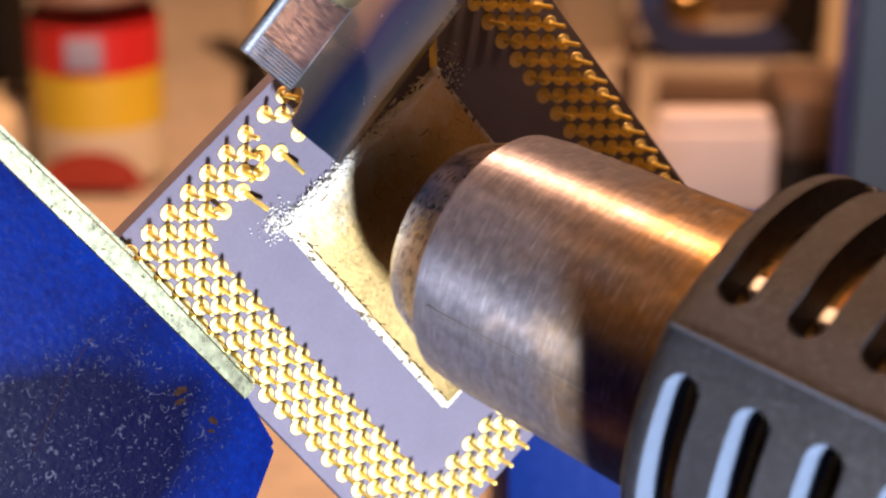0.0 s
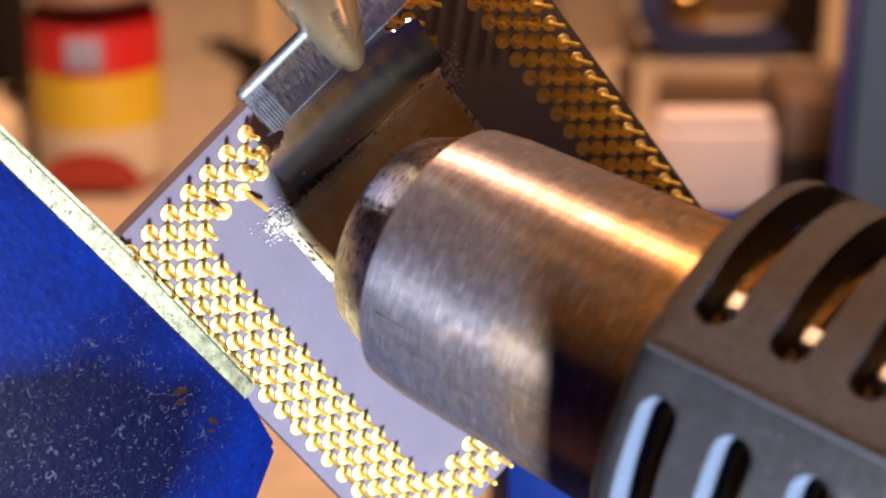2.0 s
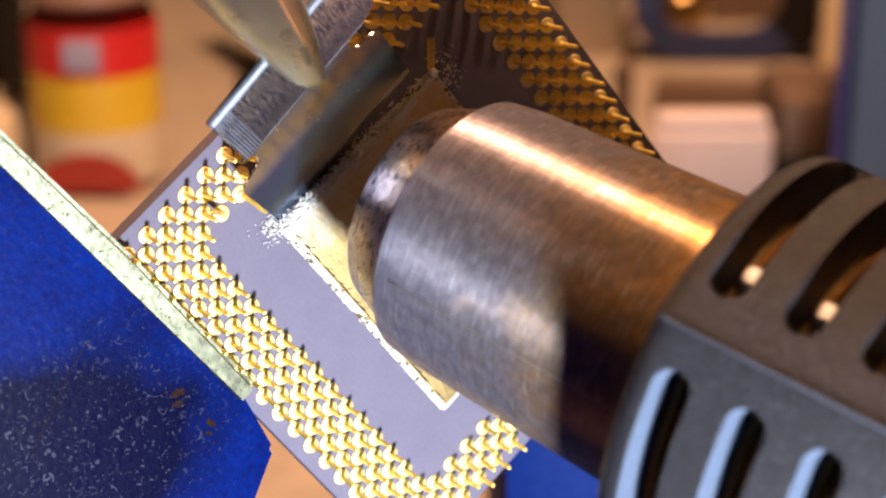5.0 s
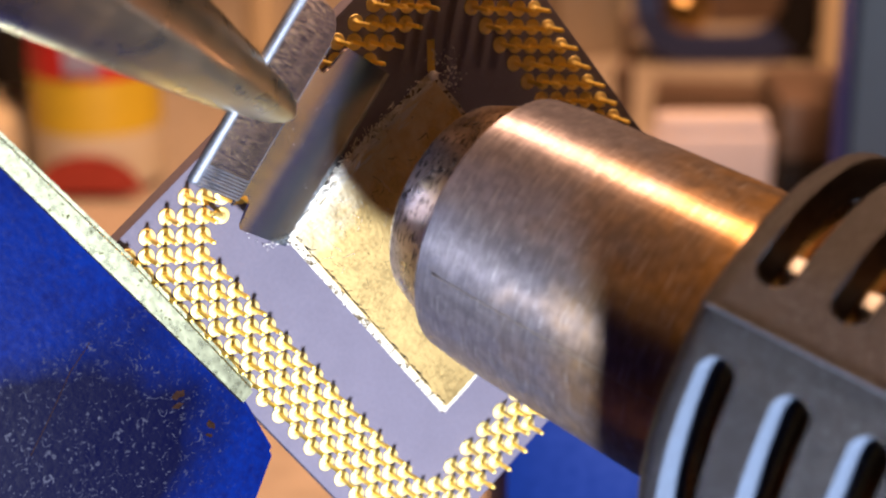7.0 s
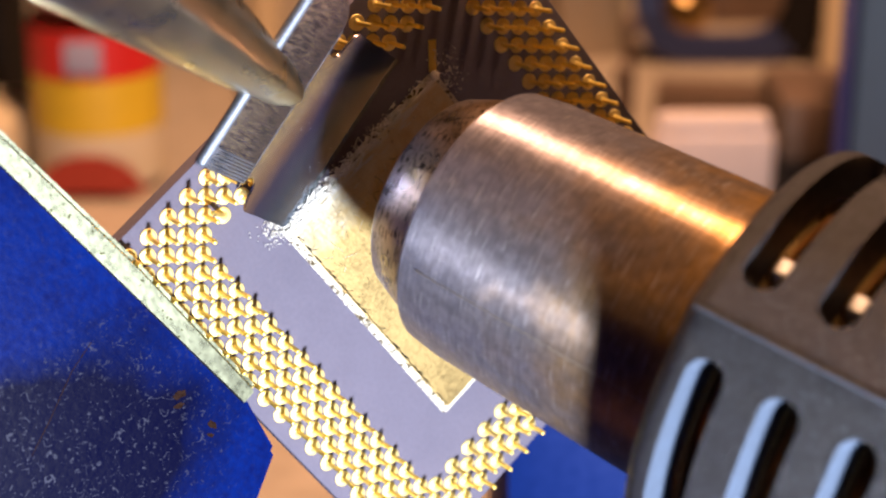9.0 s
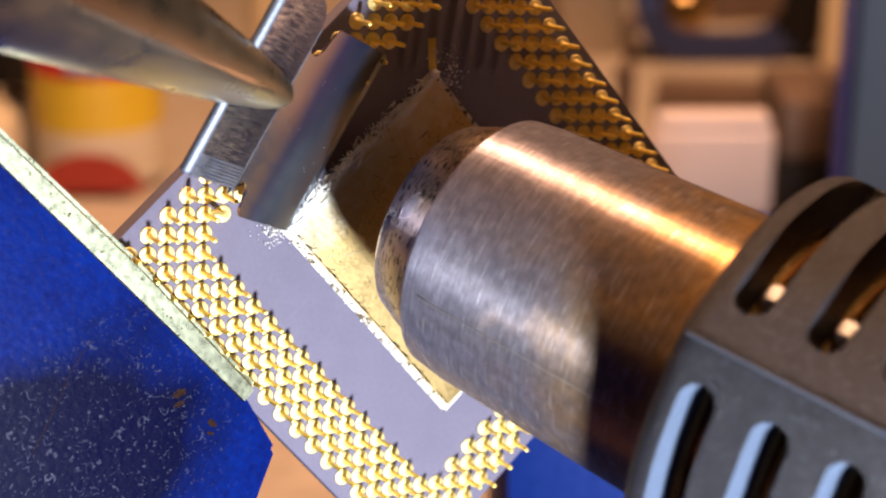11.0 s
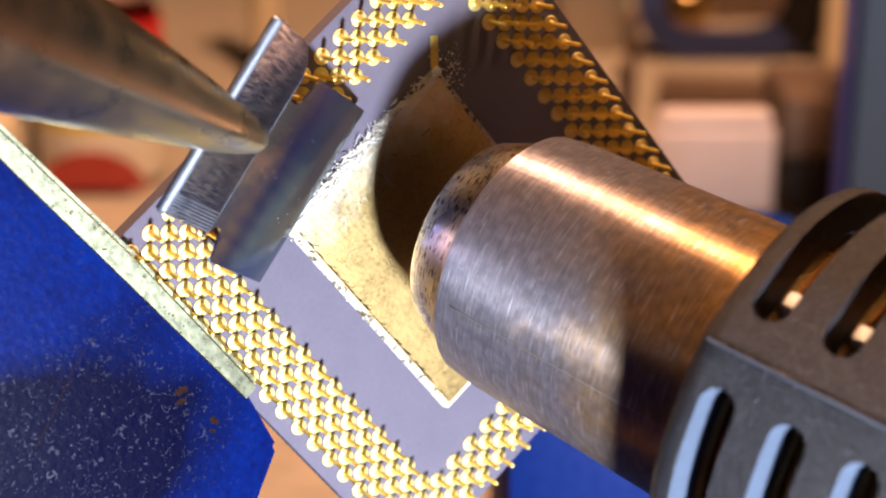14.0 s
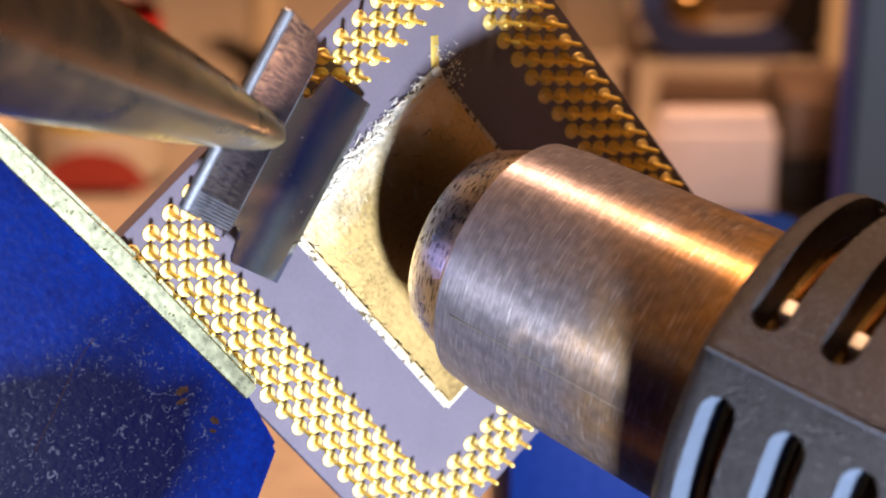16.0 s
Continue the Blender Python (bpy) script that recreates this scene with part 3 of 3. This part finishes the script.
def build_gun():
    gun = thing("heat_gun", Matrix(), "heat gun with a heat-tinted steel nozzle and grey slotted guard", "heat gun")
    tube = [(4.6, 9.2), (4.75, 11.0), (5.2, 11.5), (8, 11.85), (20, 12.3), (31, 12.7), (66, 13.2), (66, 12.2), (20, 11.2), (5, 9.3)]
    part("nozzle", lathe([(s * G, r * G) for s, r in tube], 128, closed=True), NOZZLE, gun, "brown and blue heat-tinted steel tube")
    tip = [(0, 7.9), (0.0, 8.6), (0.35, 8.95), (2.5, 9.8), (4.2, 10.35), (4.9, 10.5), (9, 10.3), (9, 9.0), (0.4, 7.8)]
    part("tip_ring", lathe([(s * G, r * G) for s, r in tip], 128, closed=True), NOZZLE_TIP, gun, "scorched and scratched steel tip")
    guard = part("guard", guard_mesh(), GUARD, gun, "dark grey slotted plastic heat guard with lamplit slot rims put in as pale colour")
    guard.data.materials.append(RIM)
    body = [(66.2, 13.9), (66.2, 19), (68, 20), (74, 20.5), (110, 21), (124, 20), (130, 16), (131, 10)]
    part("housing", lathe([(s * G, r * G) for s, r in body], 64), BLUE_FAR, gun, "blue plastic housing")
    seam = box(-0.10 * G, 0.10 * G, 18.75 * G, 19.04 * G, 31.9 * G, 65.6 * G, 0.10 * G)
    part("mould_seam", seam, RIM, gun, "raised pale mould seam", pose(0, 0, 0, 0, 0, -2.6))
    weld = box(-0.05 * G, 0.05 * G, -0.2 * G, 0.02 * G, 0, 24.0 * G, 0.02 * G)
    part("weld_seam", weld, GREY, gun, "fine lengthwise seam of the tube", pose(0, 0, 0, 0, 0, 32.5) @ pose(0, 11.84 * G, 7.0 * G, -2.0, 0, 0))
    for k in range(4):
        a0 = (33.2 + 5.9 * k)
        ring = [(a0 * G, 13.5 * G), (a0 * G, 14.5 * G), ((a0 + 0.5) * G, 14.8 * G), ((a0 + 1.0) * G, 14.5 * G), ((a0 + 1.0) * G, 13.5 * G)]
        part("heater_ring", lathe(ring, 48, closed=True), BRASS, gun, "tarnished brass ring inside the guard")
    for k in range(3):
        lug = box(-0.85 * G, 0.85 * G, 13.4 * G, 15.6 * G, (34.0 + 5.9 * k) * G, (35.5 + 5.9 * k) * G, 0.6 * G, 3)
        part("lug", lug, SOLDER, gun, "bright metal lug inside the guard", pose(0, 0, 0, 0, 0, -24))
    return gun


GUN = build_gun()

# ---- the razor blade ----
B_L, B_W, B_S = 18.85, 22.05, 8.4
S_0, S_1 = -2.4, 16.6


def build_blade():
    blade = thing("razor_blade", Matrix(), "short single-edge razor blade, heat-blued, with an aluminium spine", "razor blade")

    def bite(end, root, sign):
        """The rounded bite at one end, from the spine's corner to the blade's own end."""
        pts = [(root, 0.3), (root, B_S - 0.2)] if sign > 0 else [(root, 0.3), (root, B_S - 2.0), (root + 2.0, B_S - 0.2)]
        mid = (end if sign > 0 else 0.0) - sign * 2.6
        for k in range(9):
            a = math.pi * k / 8
            pts.append((mid + sign * (0.9 - 1.4 * math.sin(a)), B_S + 1.45 - 1.35 * math.cos(a)))
        return pts + [(end - sign * 0.5, B_S + 3.2), (end, B_S + 3.8)]

    out = bite(B_L, S_1 - 0.3, 1) + [(B_L, B_W - 1.1), (0, B_W - 1.1)] + bite(0.0, S_0 + 0.4, -1)[::-1]
    part("blade", slab([(x * MM, y * MM) for x, y in out], -0.11 * MM, 0.11 * MM), STEEL, blade, "mirror-bright blued steel blade")
    bm = bmesh.new()
    e = B_W - 1.1
    v = [bm.verts.new((x * MM, y * MM, z * MM)) for x, y, z in ((0, e, 0.11), (B_L, e, 0.11), (B_L, B_W, 0), (0, B_W, 0), (0, e, -0.11), (B_L, e, -0.11))]
    for f in ((0, 1, 2, 3), (4, 3, 2, 5), (0, 3, 4), (1, 5, 2), (0, 4, 5, 1)):
        bm.faces.new([v[k] for k in f])
    bmesh.ops.recalc_face_normals(bm, faces=bm.faces[:])
    part("cutting_edge", bm, STEEL, blade, "ground cutting edge")
    spine = [(S_0, 0.0), (S_1, 0.0), (S_1, B_S), (S_0 + 3.2, B_S)]
    spine += [(S_0 + 3.2 - 2.9 * math.sin(math.pi / 2 * k / 7), B_S - 3.6 * (1 - math.cos(math.pi / 2 * k / 7))) for k in range(1, 8)]
    part("spine", slab([(x * MM, y * MM) for x, y in spine], -0.45 * MM, 0.45 * MM, 0.25 * MM), ALUMINIUM, blade, "folded aluminium spine with worn cross-scratches")
    fold = lathe([((S_0 + 0.1) * MM, 0.35 * MM), ((S_0 + 0.3) * MM, 0.52 * MM), ((S_1 - 0.25) * MM, 0.52 * MM), ((S_1 - 0.02) * MM, 0.35 * MM)], 20)
    part("back_fold", fold, FOLD, blade, "rounded bright back of the spine", pose(0, 0.42 * MM, 0, 0, 90, 0))
    # thin bright strip added as the highlight on the fold's bevel
    part("edge_highlight", box((S_0 + 3.0) * MM, (S_1 - 0.2) * MM, (B_S - 0.17) * MM, (B_S - 0.02) * MM, 0.22 * MM, 0.44 * MM, 0.05 * MM), FOLD, blade, "bright strip added as the highlight along the fold edge")
    for k in range(7):
        x = S_1 - 0.22 - 0.30 * k
        part("crimp_line", box((x - 0.09) * MM, (x + 0.09) * MM, 0.7 * MM, (B_S - 0.3) * MM, 0.38 * MM, 0.53 * MM, 0.05 * MM), FOLD, blade)
    rng = random.Random(4)
    bm = bmesh.new()
    for k in range(18):
        q = rng.uniform(0.018, 0.042) * MM
        bmesh.ops.create_icosphere(bm, subdivisions=1, radius=q, matrix=Matrix.Translation((rng.uniform(4.0, B_L - 4.0) * MM, rng.uniform(B_S + 0.5, B_W - 0.8) * MM, 0.12 * MM)))
    tagged(part("dust_specks", bm, SOLDER, blade, "white specks of solder dust"), kind="stuff")
    return blade


BLADE = build_blade()

# ---- the pliers ----


def jaw_bm(side):
    """One half-round tapering jaw; its flat lies towards the other jaw."""
    bm = bmesh.new()
    rings = []
    for z, r in ((-0.2, 0.6), (0.0, 1.0), (0.6, 1.4), (2.5, 1.9), (8, 2.9), (16, 4.1), (26, 5.4), (40, 6.9), (60, 8.2), (85, 9.0)):
        ring = []
        for k in range(25):
            a = math.pi * k / 24
            across, up = math.cos(a), max(0.0, math.sin(a))
            ring.append(bm.verts.new((r * math.copysign(abs(across) ** 1.35, across) * MM, side * (0.1 + r * 1.0 * up ** 1.15) * MM, z * MM)))
        rings.append(ring)
    for a, b in zip(rings, rings[1:]):
        for k in range(25):
            bm.faces.new((a[k], a[(k + 1) % 25], b[(k + 1) % 25], b[k]))
    bm.faces.new(rings[0]), bm.faces.new(rings[-1])
    bmesh.ops.recalc_face_normals(bm, faces=bm.faces[:])
    return bm


def build_pliers():
    pliers = thing("needle_nose_pliers", Matrix(), "worn steel needle-nose pliers gripping the blade's spine", "pliers")
    part("upper_jaw", jaw_bm(1), TOOL_STEEL, pliers)
    part("lower_jaw", jaw_bm(-1), TOOL_STEEL, pliers, "", pose(0, -0.00135, 0.0004, 0, 0, 0))
    part("joint", box(-0.007, 0.007, -0.008, 0.0065, 0.084, 0.10, 0.003), TOOL_STEEL, pliers)
    return pliers


PLIERS = build_pliers()

# ---- things on the bench behind ----


def build_jar():
    jar = thing("spice_jar", pose(-0.125, 0.655, 0), "clear spice jar with brown cap, red and yellow label", "spice jar")
    part("glass", lathe([(0, 0.020), (0.003, 0.0232), (0.061, 0.0232), (0.065, 0.021), (0.069, 0.018)], 48), GLASS, jar, "clear glass body")
    part("contents", lathe([(0.002, 0.0215), (0.012, 0.0215), (0.014, 0.001)], 40), SPICE, jar, "dark red ground spice")
    part("label_band", lathe([(0.0235, 0.0236), (0.0435, 0.0236)], 48), YELLOW, jar, "yellow printed label")
    part("label_foot", lathe([(0.004, 0.0235), (0.0235, 0.0235)], 48), CREAM, jar, "cream foot of the label")
    part("label_head", lathe([(0.0435, 0.0237), (0.0605, 0.0237)], 48), RED, jar, "red head of the label")
    part("emblem", box(-0.0065, 0.0065, -0.0245, -0.023, 0.0460, 0.0580, 0.001), EMBLEM, jar, "grey-blue square emblem")
    arc = slab([(0.019 * math.cos(math.pi * k / 20), 0.014 * math.sin(math.pi * k / 20)) for k in range(21)], 0, 0.0008)
    part("label_arc", arc, SPICE, jar, "dark red arch printed on the label", pose(0, -0.0236, 0.003, 90, 0, 0))
    part("cap", lathe([(0.0685, 0.021), (0.070, 0.0225), (0.090, 0.0225), (0.092, 0.021)], 48), CAP, jar, "dull brown plastic cap")


build_jar()


def simple(name, bm, material, m, label, category):
    return tagged(part(name, bm, material, None, "", m), label, category)


def build_clutter():
    carton = thing("white_carton", pose(0.0885, 0.582, 0), "small pale cardboard carton standing upright on the bench", "carton")
    part("body", box(-0.0205, 0.0205, 0, 0.012, 0, 0.040, 0.0045, 3), WHITE, carton)
    part("lid_flap", box(-0.0185, 0.0185, 0.001, 0.0115, 0.0385, 0.0445, 0.0028, 3), WHITE, carton, "folded-down flap")
    case = thing("black_case", pose(0.1445, 0.602, 0), "low black plastic case with a brown lid on the bench", "case")
    part("body", box(-0.030, 0.024, 0, 0.05, 0, 0.022, 0.003), DARK, case)
    part("lid", box(-0.030, 0.024, 0.001, 0.05, 0.0222, 0.044, 0.003), BROWN, case, "dark brown lid")
    simple("black_cable_tray", box(-0.045, 0.045, -0.014, 0.014, 0, 0.0135, 0.003), DARK, pose(0.115, 0.562, 0), "flat black plastic tray before the carton", "tray")
    simple("blue_pot", lathe([(0, 0.006), (0.012, 0.006), (0.014, 0.004)], 20), NAVY, pose(0.107, 0.69, 0), "small dark blue plastic pot on the bench", "pot")
    pouch = thing("leather_pouch", pose(0.122, 0.745, 0, 0, 0, -8), "flat brown leather pouch on the bench", "pouch")
    part("body", box(-0.034, 0.030, -0.018, 0.018, 0, 0.009, 0.004), BROWN, pouch)
    part("flap", box(-0.0335, 0.0295, -0.0175, 0.010, 0.0092, 0.012, 0.0013), BROWN, pouch, "folded-over flap")
    simple("brass_ball_knob", lathe([(0, 0.003), (0.006, 0.010), (0.013, 0.0135), (0.022, 0.0135), (0.029, 0.009), (0.032, 0.002)], 28), BRASS, pose(0.115, 0.875, 0), "round tarnished brass knob on the bench", "knob")
    simple("beige_stick", box(-0.008, 0.008, -0.004, 0.004, 0, 0.075, 0.002), CREAM, pose(0.1745, 0.80, 0), "upright beige wooden stick beside the bin", "stick")
    bin_ = thing("blue_bin", pose(0.1085, 0.50, 0, 0, 0, -13), "tall grey-blue plastic bin with a violet edge", "bin")
    part("wall", box(0.005, 0.12, 0, 0.10, 0, 0.16, 0.003), POST, bin_, "grey-blue side wall")
    part("corner_strip", box(0.0008, 0.0046, -0.001, 0.10, 0, 0.16, 0.0015), PURPLE, bin_, "violet-blue corner strip")
    strap = thing("navy_strap", pose(0.128, 0.835, 0.0005), "loop of navy and black plastic strap standing on the bench", "strap")
    for name, k0, k1, stuff, wide in (("arm", 0, 9, NAVY, 0), ("base", 9, 23, NAVY, 0), ("arm", 23, 32, DARK, 0.006)):
        bm, rings = bmesh.new(), []
        for k in range(k0, k1 + 1):
            a = math.pi * (1 + k / 32)
            ca, sa = math.cos(a), math.sin(a)
            rings.append([bm.verts.new((r * math.copysign(abs(ca) ** 0.55, ca), y, 0.047 - (r + 0.006) * abs(sa) ** 0.55))
                          for r, y in ((0.030, -0.008), (0.041 + wide, -0.008), (0.041 + wide, 0.008), (0.030, 0.008))])
        for p, q in zip(rings, rings[1:]):
            for k in range(4):
                bm.faces.new((p[k], p[(k + 1) % 4], q[(k + 1) % 4], q[k]))
        bm.faces.new(rings[0]), bm.faces.new(rings[-1])
        bmesh.ops.recalc_face_normals(bm, faces=bm.faces[:])
        part(name, bm, stuff, strap)
    simple("wood_block", box(-0.045, 0.05, -0.02, 0.02, 0, 0.055, 0.004), BROWN, pose(0.15, 0.93, 0), "brown wooden block on the bench", "wooden block")
    for x, y in ((0.0655, 0.655), (0.0757, 0.735)):
        tagged(simple("metal_knob", lathe([(0, 0.0025), (0.036, 0.0025), (0.038, 0.0032), (0.042, 0.0032), (0.044, 0.0015)], 24), BROWN, pose(x, y, 0), "small brown knob on a thin stem", "knob"), group="knobs behind the chip")
    simple("grey_tin", box(-0.016, 0.016, -0.02, 0.02, 0, 0.05, 0.004), GREY, pose(0.066, 0.86, 0, 0, 0, 10), "dull grey metal tin on the bench", "tin")
    simple("beige_rod", lathe([(0, 0.0075), (0.12, 0.0075)], 20), CREAM, pose(-0.078, 0.80, 0), "upright beige painted rod", "rod")
    simple("black_bottle", lathe([(0, 0.008), (0.016, 0.008), (0.020, 0.004), (0.026, 0.004)], 24), DARK, pose(-0.0755, 0.74, 0), "small black bottle on the bench", "bottle")
    simple("dark_box", box(-0.06, 0.012, 0, 0.05, 0, 0.12, 0.004), DARK, pose(-0.19, 0.74, 0), "black box standing on the bench", "box")
    simple("beige_cloth", box(-0.05, 0.02, -0.03, 0.03, 0, 0.028, 0.009), CREAM, pose(-0.172, 0.66, 0), "folded beige cloth on the bench", "cloth")


build_clutter()

# ---- what moves ----


def motions():
    walk(GUN, [
        (0, pose(0.00119, 0.16439, 0.15144, 107.46, -57.14, 34.78)),
        (0.1, pose(-0.00165, 0.16194, 0.15171, 109.18, -57.29, 34.84)),
        (0.5, pose(-0.00371, 0.16017, 0.15191, 110.42, -57.39, 34.88)),
        (1, pose(-0.00417, 0.15531, 0.15444, 111.82, -58.32, 34.22)),
        (1.5, pose(-0.00419, 0.15516, 0.15499, 112.83, -59.97, 33.63)),
        (2, pose(-0.00385, 0.15630, 0.15454, 112.29, -57.19, 34.51)),
        (2.5, pose(-0.00346, 0.15682, 0.15454, 111.88, -58.89, 33.96)),
        (3, pose(-0.00247, 0.15641, 0.15716, 113.74, -58.11, 32.37)),
        (3.5, pose(-0.00190, 0.15569, 0.15862, 114.64, -58.84, 31.30)),
        (4, pose(-0.00249, 0.15631, 0.15789, 114.60, -57.56, 31.78)),
        (6.5, pose(-0.00078, 0.15778, 0.15686, 113.64, -56.15, 32.71)),
        (7, pose(0.00133, 0.15785, 0.15741, 112.50, -55.26, 32.91)),
        (7.5, pose(0.00002, 0.15798, 0.15705, 113.01, -55.25, 33.22)),
        (8, pose(-0.00181, 0.15510, 0.15764, 113.42, -55.56, 33.00)),
        (8.5, pose(-0.00078, 0.15767, 0.15807, 114.37, -55.92, 32.70)),
        (9, pose(-0.00061, 0.15811, 0.15799, 115.28, -55.68, 32.55)),
        (11.5, pose(-0.00033, 0.16091, 0.15424, 114.23, -57.16, 32.35)),
        (12, pose(-0.00029, 0.16108, 0.15435, 115.23, -58.88, 31.51)),
        (12.5, pose(0.00168, 0.16346, 0.15222, 111.32, -55.78, 34.05)),
        (13, pose(-0.00162, 0.16140, 0.15178, 112.31, -57.61, 33.36)),
        (13.5, pose(0.00278, 0.16770, 0.14951, 111.46, -55.55, 33.92)),
        (14, pose(0.00265, 0.16556, 0.15126, 112.28, -56.84, 32.98)),
        (14.5, pose(-0.00197, 0.16366, 0.14870, 110.88, -56.76, 34.25)),
        (15, pose(0.00213, 0.16643, 0.15091, 112.57, -56.72, 33.23)),
        (15.5, pose(0.00268, 0.16474, 0.15032, 109.93, -55.71, 34.22)),
        (16, pose(0.00224, 0.16728, 0.15005, 113.28, -57.78, 33.33)),
    ])
    walk(BLADE, [
        (0, pose(-0.00704, 0.15791, 0.18449, -117.05, 47.99, -154.16)),
        (0.5, pose(-0.00158, 0.15505, 0.18386, -149.41, 50.14, 177.40)),
        (1, pose(-0.00742, 0.15368, 0.17767, -133.14, 45.41, -164.12)),
        (1.5, pose(-0.00536, 0.15512, 0.17901, -130.80, 41.33, -161.61)),
        (2, pose(-0.00551, 0.15565, 0.17952, -127.79, 40.55, -158.60)),
        (2.5, pose(-0.00821, 0.15415, 0.17783, -126.91, 41.41, -159.73)),
        (3, pose(-0.00844, 0.15459, 0.17799, -127.49, 44.12, -158.27)),
        (3.5, pose(-0.00865, 0.15510, 0.17843, -123.83, 45.61, -154.70)),
        (4, pose(-0.00869, 0.15492, 0.17871, -122.56, 46.19, -151.93)),
        (6.3, pose(-0.01025, 0.15203, 0.17596, -128.50, 42.88, -158.40)),
        (6.5, pose(-0.01230, 0.15133, 0.17526, -128.35, 47.76, -161.03)),
        (7, pose(-0.01240, 0.15180, 0.17613, -126.18, 55.14, -154.64)),
        (7.5, pose(-0.01117, 0.15153, 0.17606, -131.94, 51.06, -160.45)),
        (8, pose(-0.01015, 0.15149, 0.17688, -136.47, 49.32, -166.70)),
        (8.5, pose(-0.01043, 0.15222, 0.17765, -131.06, 50.01, -159.67)),
        (9, pose(-0.01122, 0.15157, 0.17738, -129.94, 53.39, -157.53)),
        (11.5, pose(-0.01355, 0.15098, 0.17739, -123.04, 59.78, -152.68)),
        (12, pose(-0.01259, 0.15466, 0.17278, -111.53, 61.55, -139.46)),
        (12.2, pose(-0.00319, 0.15939, 0.19410, -127.15, 44.35, -158.46)),
        (12.5, pose(-0.00509, 0.15362, 0.18628, -127.15, 44.35, -158.46)),
        (12.8, pose(-0.01283, 0.15058, 0.17500, -126.19, 50.60, -154.71)),
        (13, pose(-0.01383, 0.15007, 0.17359, -126.19, 50.60, -154.71)),
        (13.5, pose(-0.01462, 0.15058, 0.17345, -124.77, 50.92, -155.50)),
        (14, pose(-0.01508, 0.15080, 0.17354, -122.33, 53.68, -151.77)),
        (14.5, pose(-0.01555, 0.15080, 0.17376, -114.80, 56.66, -143.28)),
        (15, pose(-0.01400, 0.15092, 0.17455, -119.24, 53.46, -146.40)),
        (15.5, pose(-0.01349, 0.15195, 0.17417, -122.91, 50.72, -151.25)),
        (16, pose(-0.01411, 0.15105, 0.17413, -117.31, 55.30, -144.35)),
    ])
    walk(PLIERS, [
        (0, pose(-0.00818, 0.16010, 0.17486, -23.37, 37.34, -146.81)),
        (0.5, pose(-0.00281, 0.16061, 0.17572, -31.04, 31.08, -160.12)),
        (1, pose(-0.00954, 0.15723, 0.16775, -24.75, 35.68, -148.44)),
        (1.5, pose(-0.00761, 0.15857, 0.16928, -25.76, 33.41, -148.75)),
        (2, pose(-0.00799, 0.15835, 0.16975, -25.84, 34.13, -149.65)),
        (2.5, pose(-0.01059, 0.15612, 0.16866, -24.62, 38.41, -150.00)),
        (3, pose(-0.01060, 0.15645, 0.16898, -23.35, 40.04, -148.49)),
        (3.5, pose(-0.01070, 0.15631, 0.16930, -21.70, 40.84, -145.94)),
        (4, pose(-0.01080, 0.15586, 0.16933, -20.78, 41.71, -144.81)),
        (6.3, pose(-0.01287, 0.15496, 0.16684, -24.21, 38.64, -149.35)),
        (6.5, pose(-0.01490, 0.15367, 0.16607, -23.91, 43.77, -150.82)),
        (7, pose(-0.01333, 0.15541, 0.16647, -21.62, 53.71, -148.95)),
        (7.5, pose(-0.01303, 0.15507, 0.16680, -24.32, 50.24, -152.30)),
        (8, pose(-0.01216, 0.15582, 0.16758, -27.23, 49.65, -156.10)),
        (8.5, pose(-0.01209, 0.15662, 0.16768, -27.80, 50.62, -156.79)),
        (9, pose(-0.01274, 0.15499, 0.16806, -24.54, 50.74, -152.60)),
        (11.5, pose(-0.01359, 0.15462, 0.16785, -32.01, 60.39, -160.04)),
        (12, pose(-0.01214, 0.15776, 0.16228, -6.16, 63.48, -131.10)),
        (12.2, pose(-0.00548, 0.16230, 0.18489, -24.95, 38.21, -150.54)),
        (12.5, pose(-0.00738, 0.15652, 0.17704, -24.88, 37.33, -149.90)),
        (12.8, pose(-0.01362, 0.15466, 0.16582, -25.29, 51.63, -153.56)),
        (13, pose(-0.01524, 0.15359, 0.16397, -28.10, 54.19, -156.83)),
        (13.5, pose(-0.01572, 0.15386, 0.16421, -30.61, 55.73, -159.50)),
        (14, pose(-0.01596, 0.15396, 0.16395, -27.26, 57.58, -155.38)),
        (14.5, pose(-0.01581, 0.15346, 0.16400, -24.26, 60.86, -151.53)),
        (15, pose(-0.01460, 0.15419, 0.16489, -24.53, 57.81, -152.23)),
        (15.5, pose(-0.01480, 0.15496, 0.16467, -29.31, 55.61, -158.03)),
        (16, pose(-0.01450, 0.15421, 0.16428, -23.84, 60.37, -151.13)),
    ])


motions()
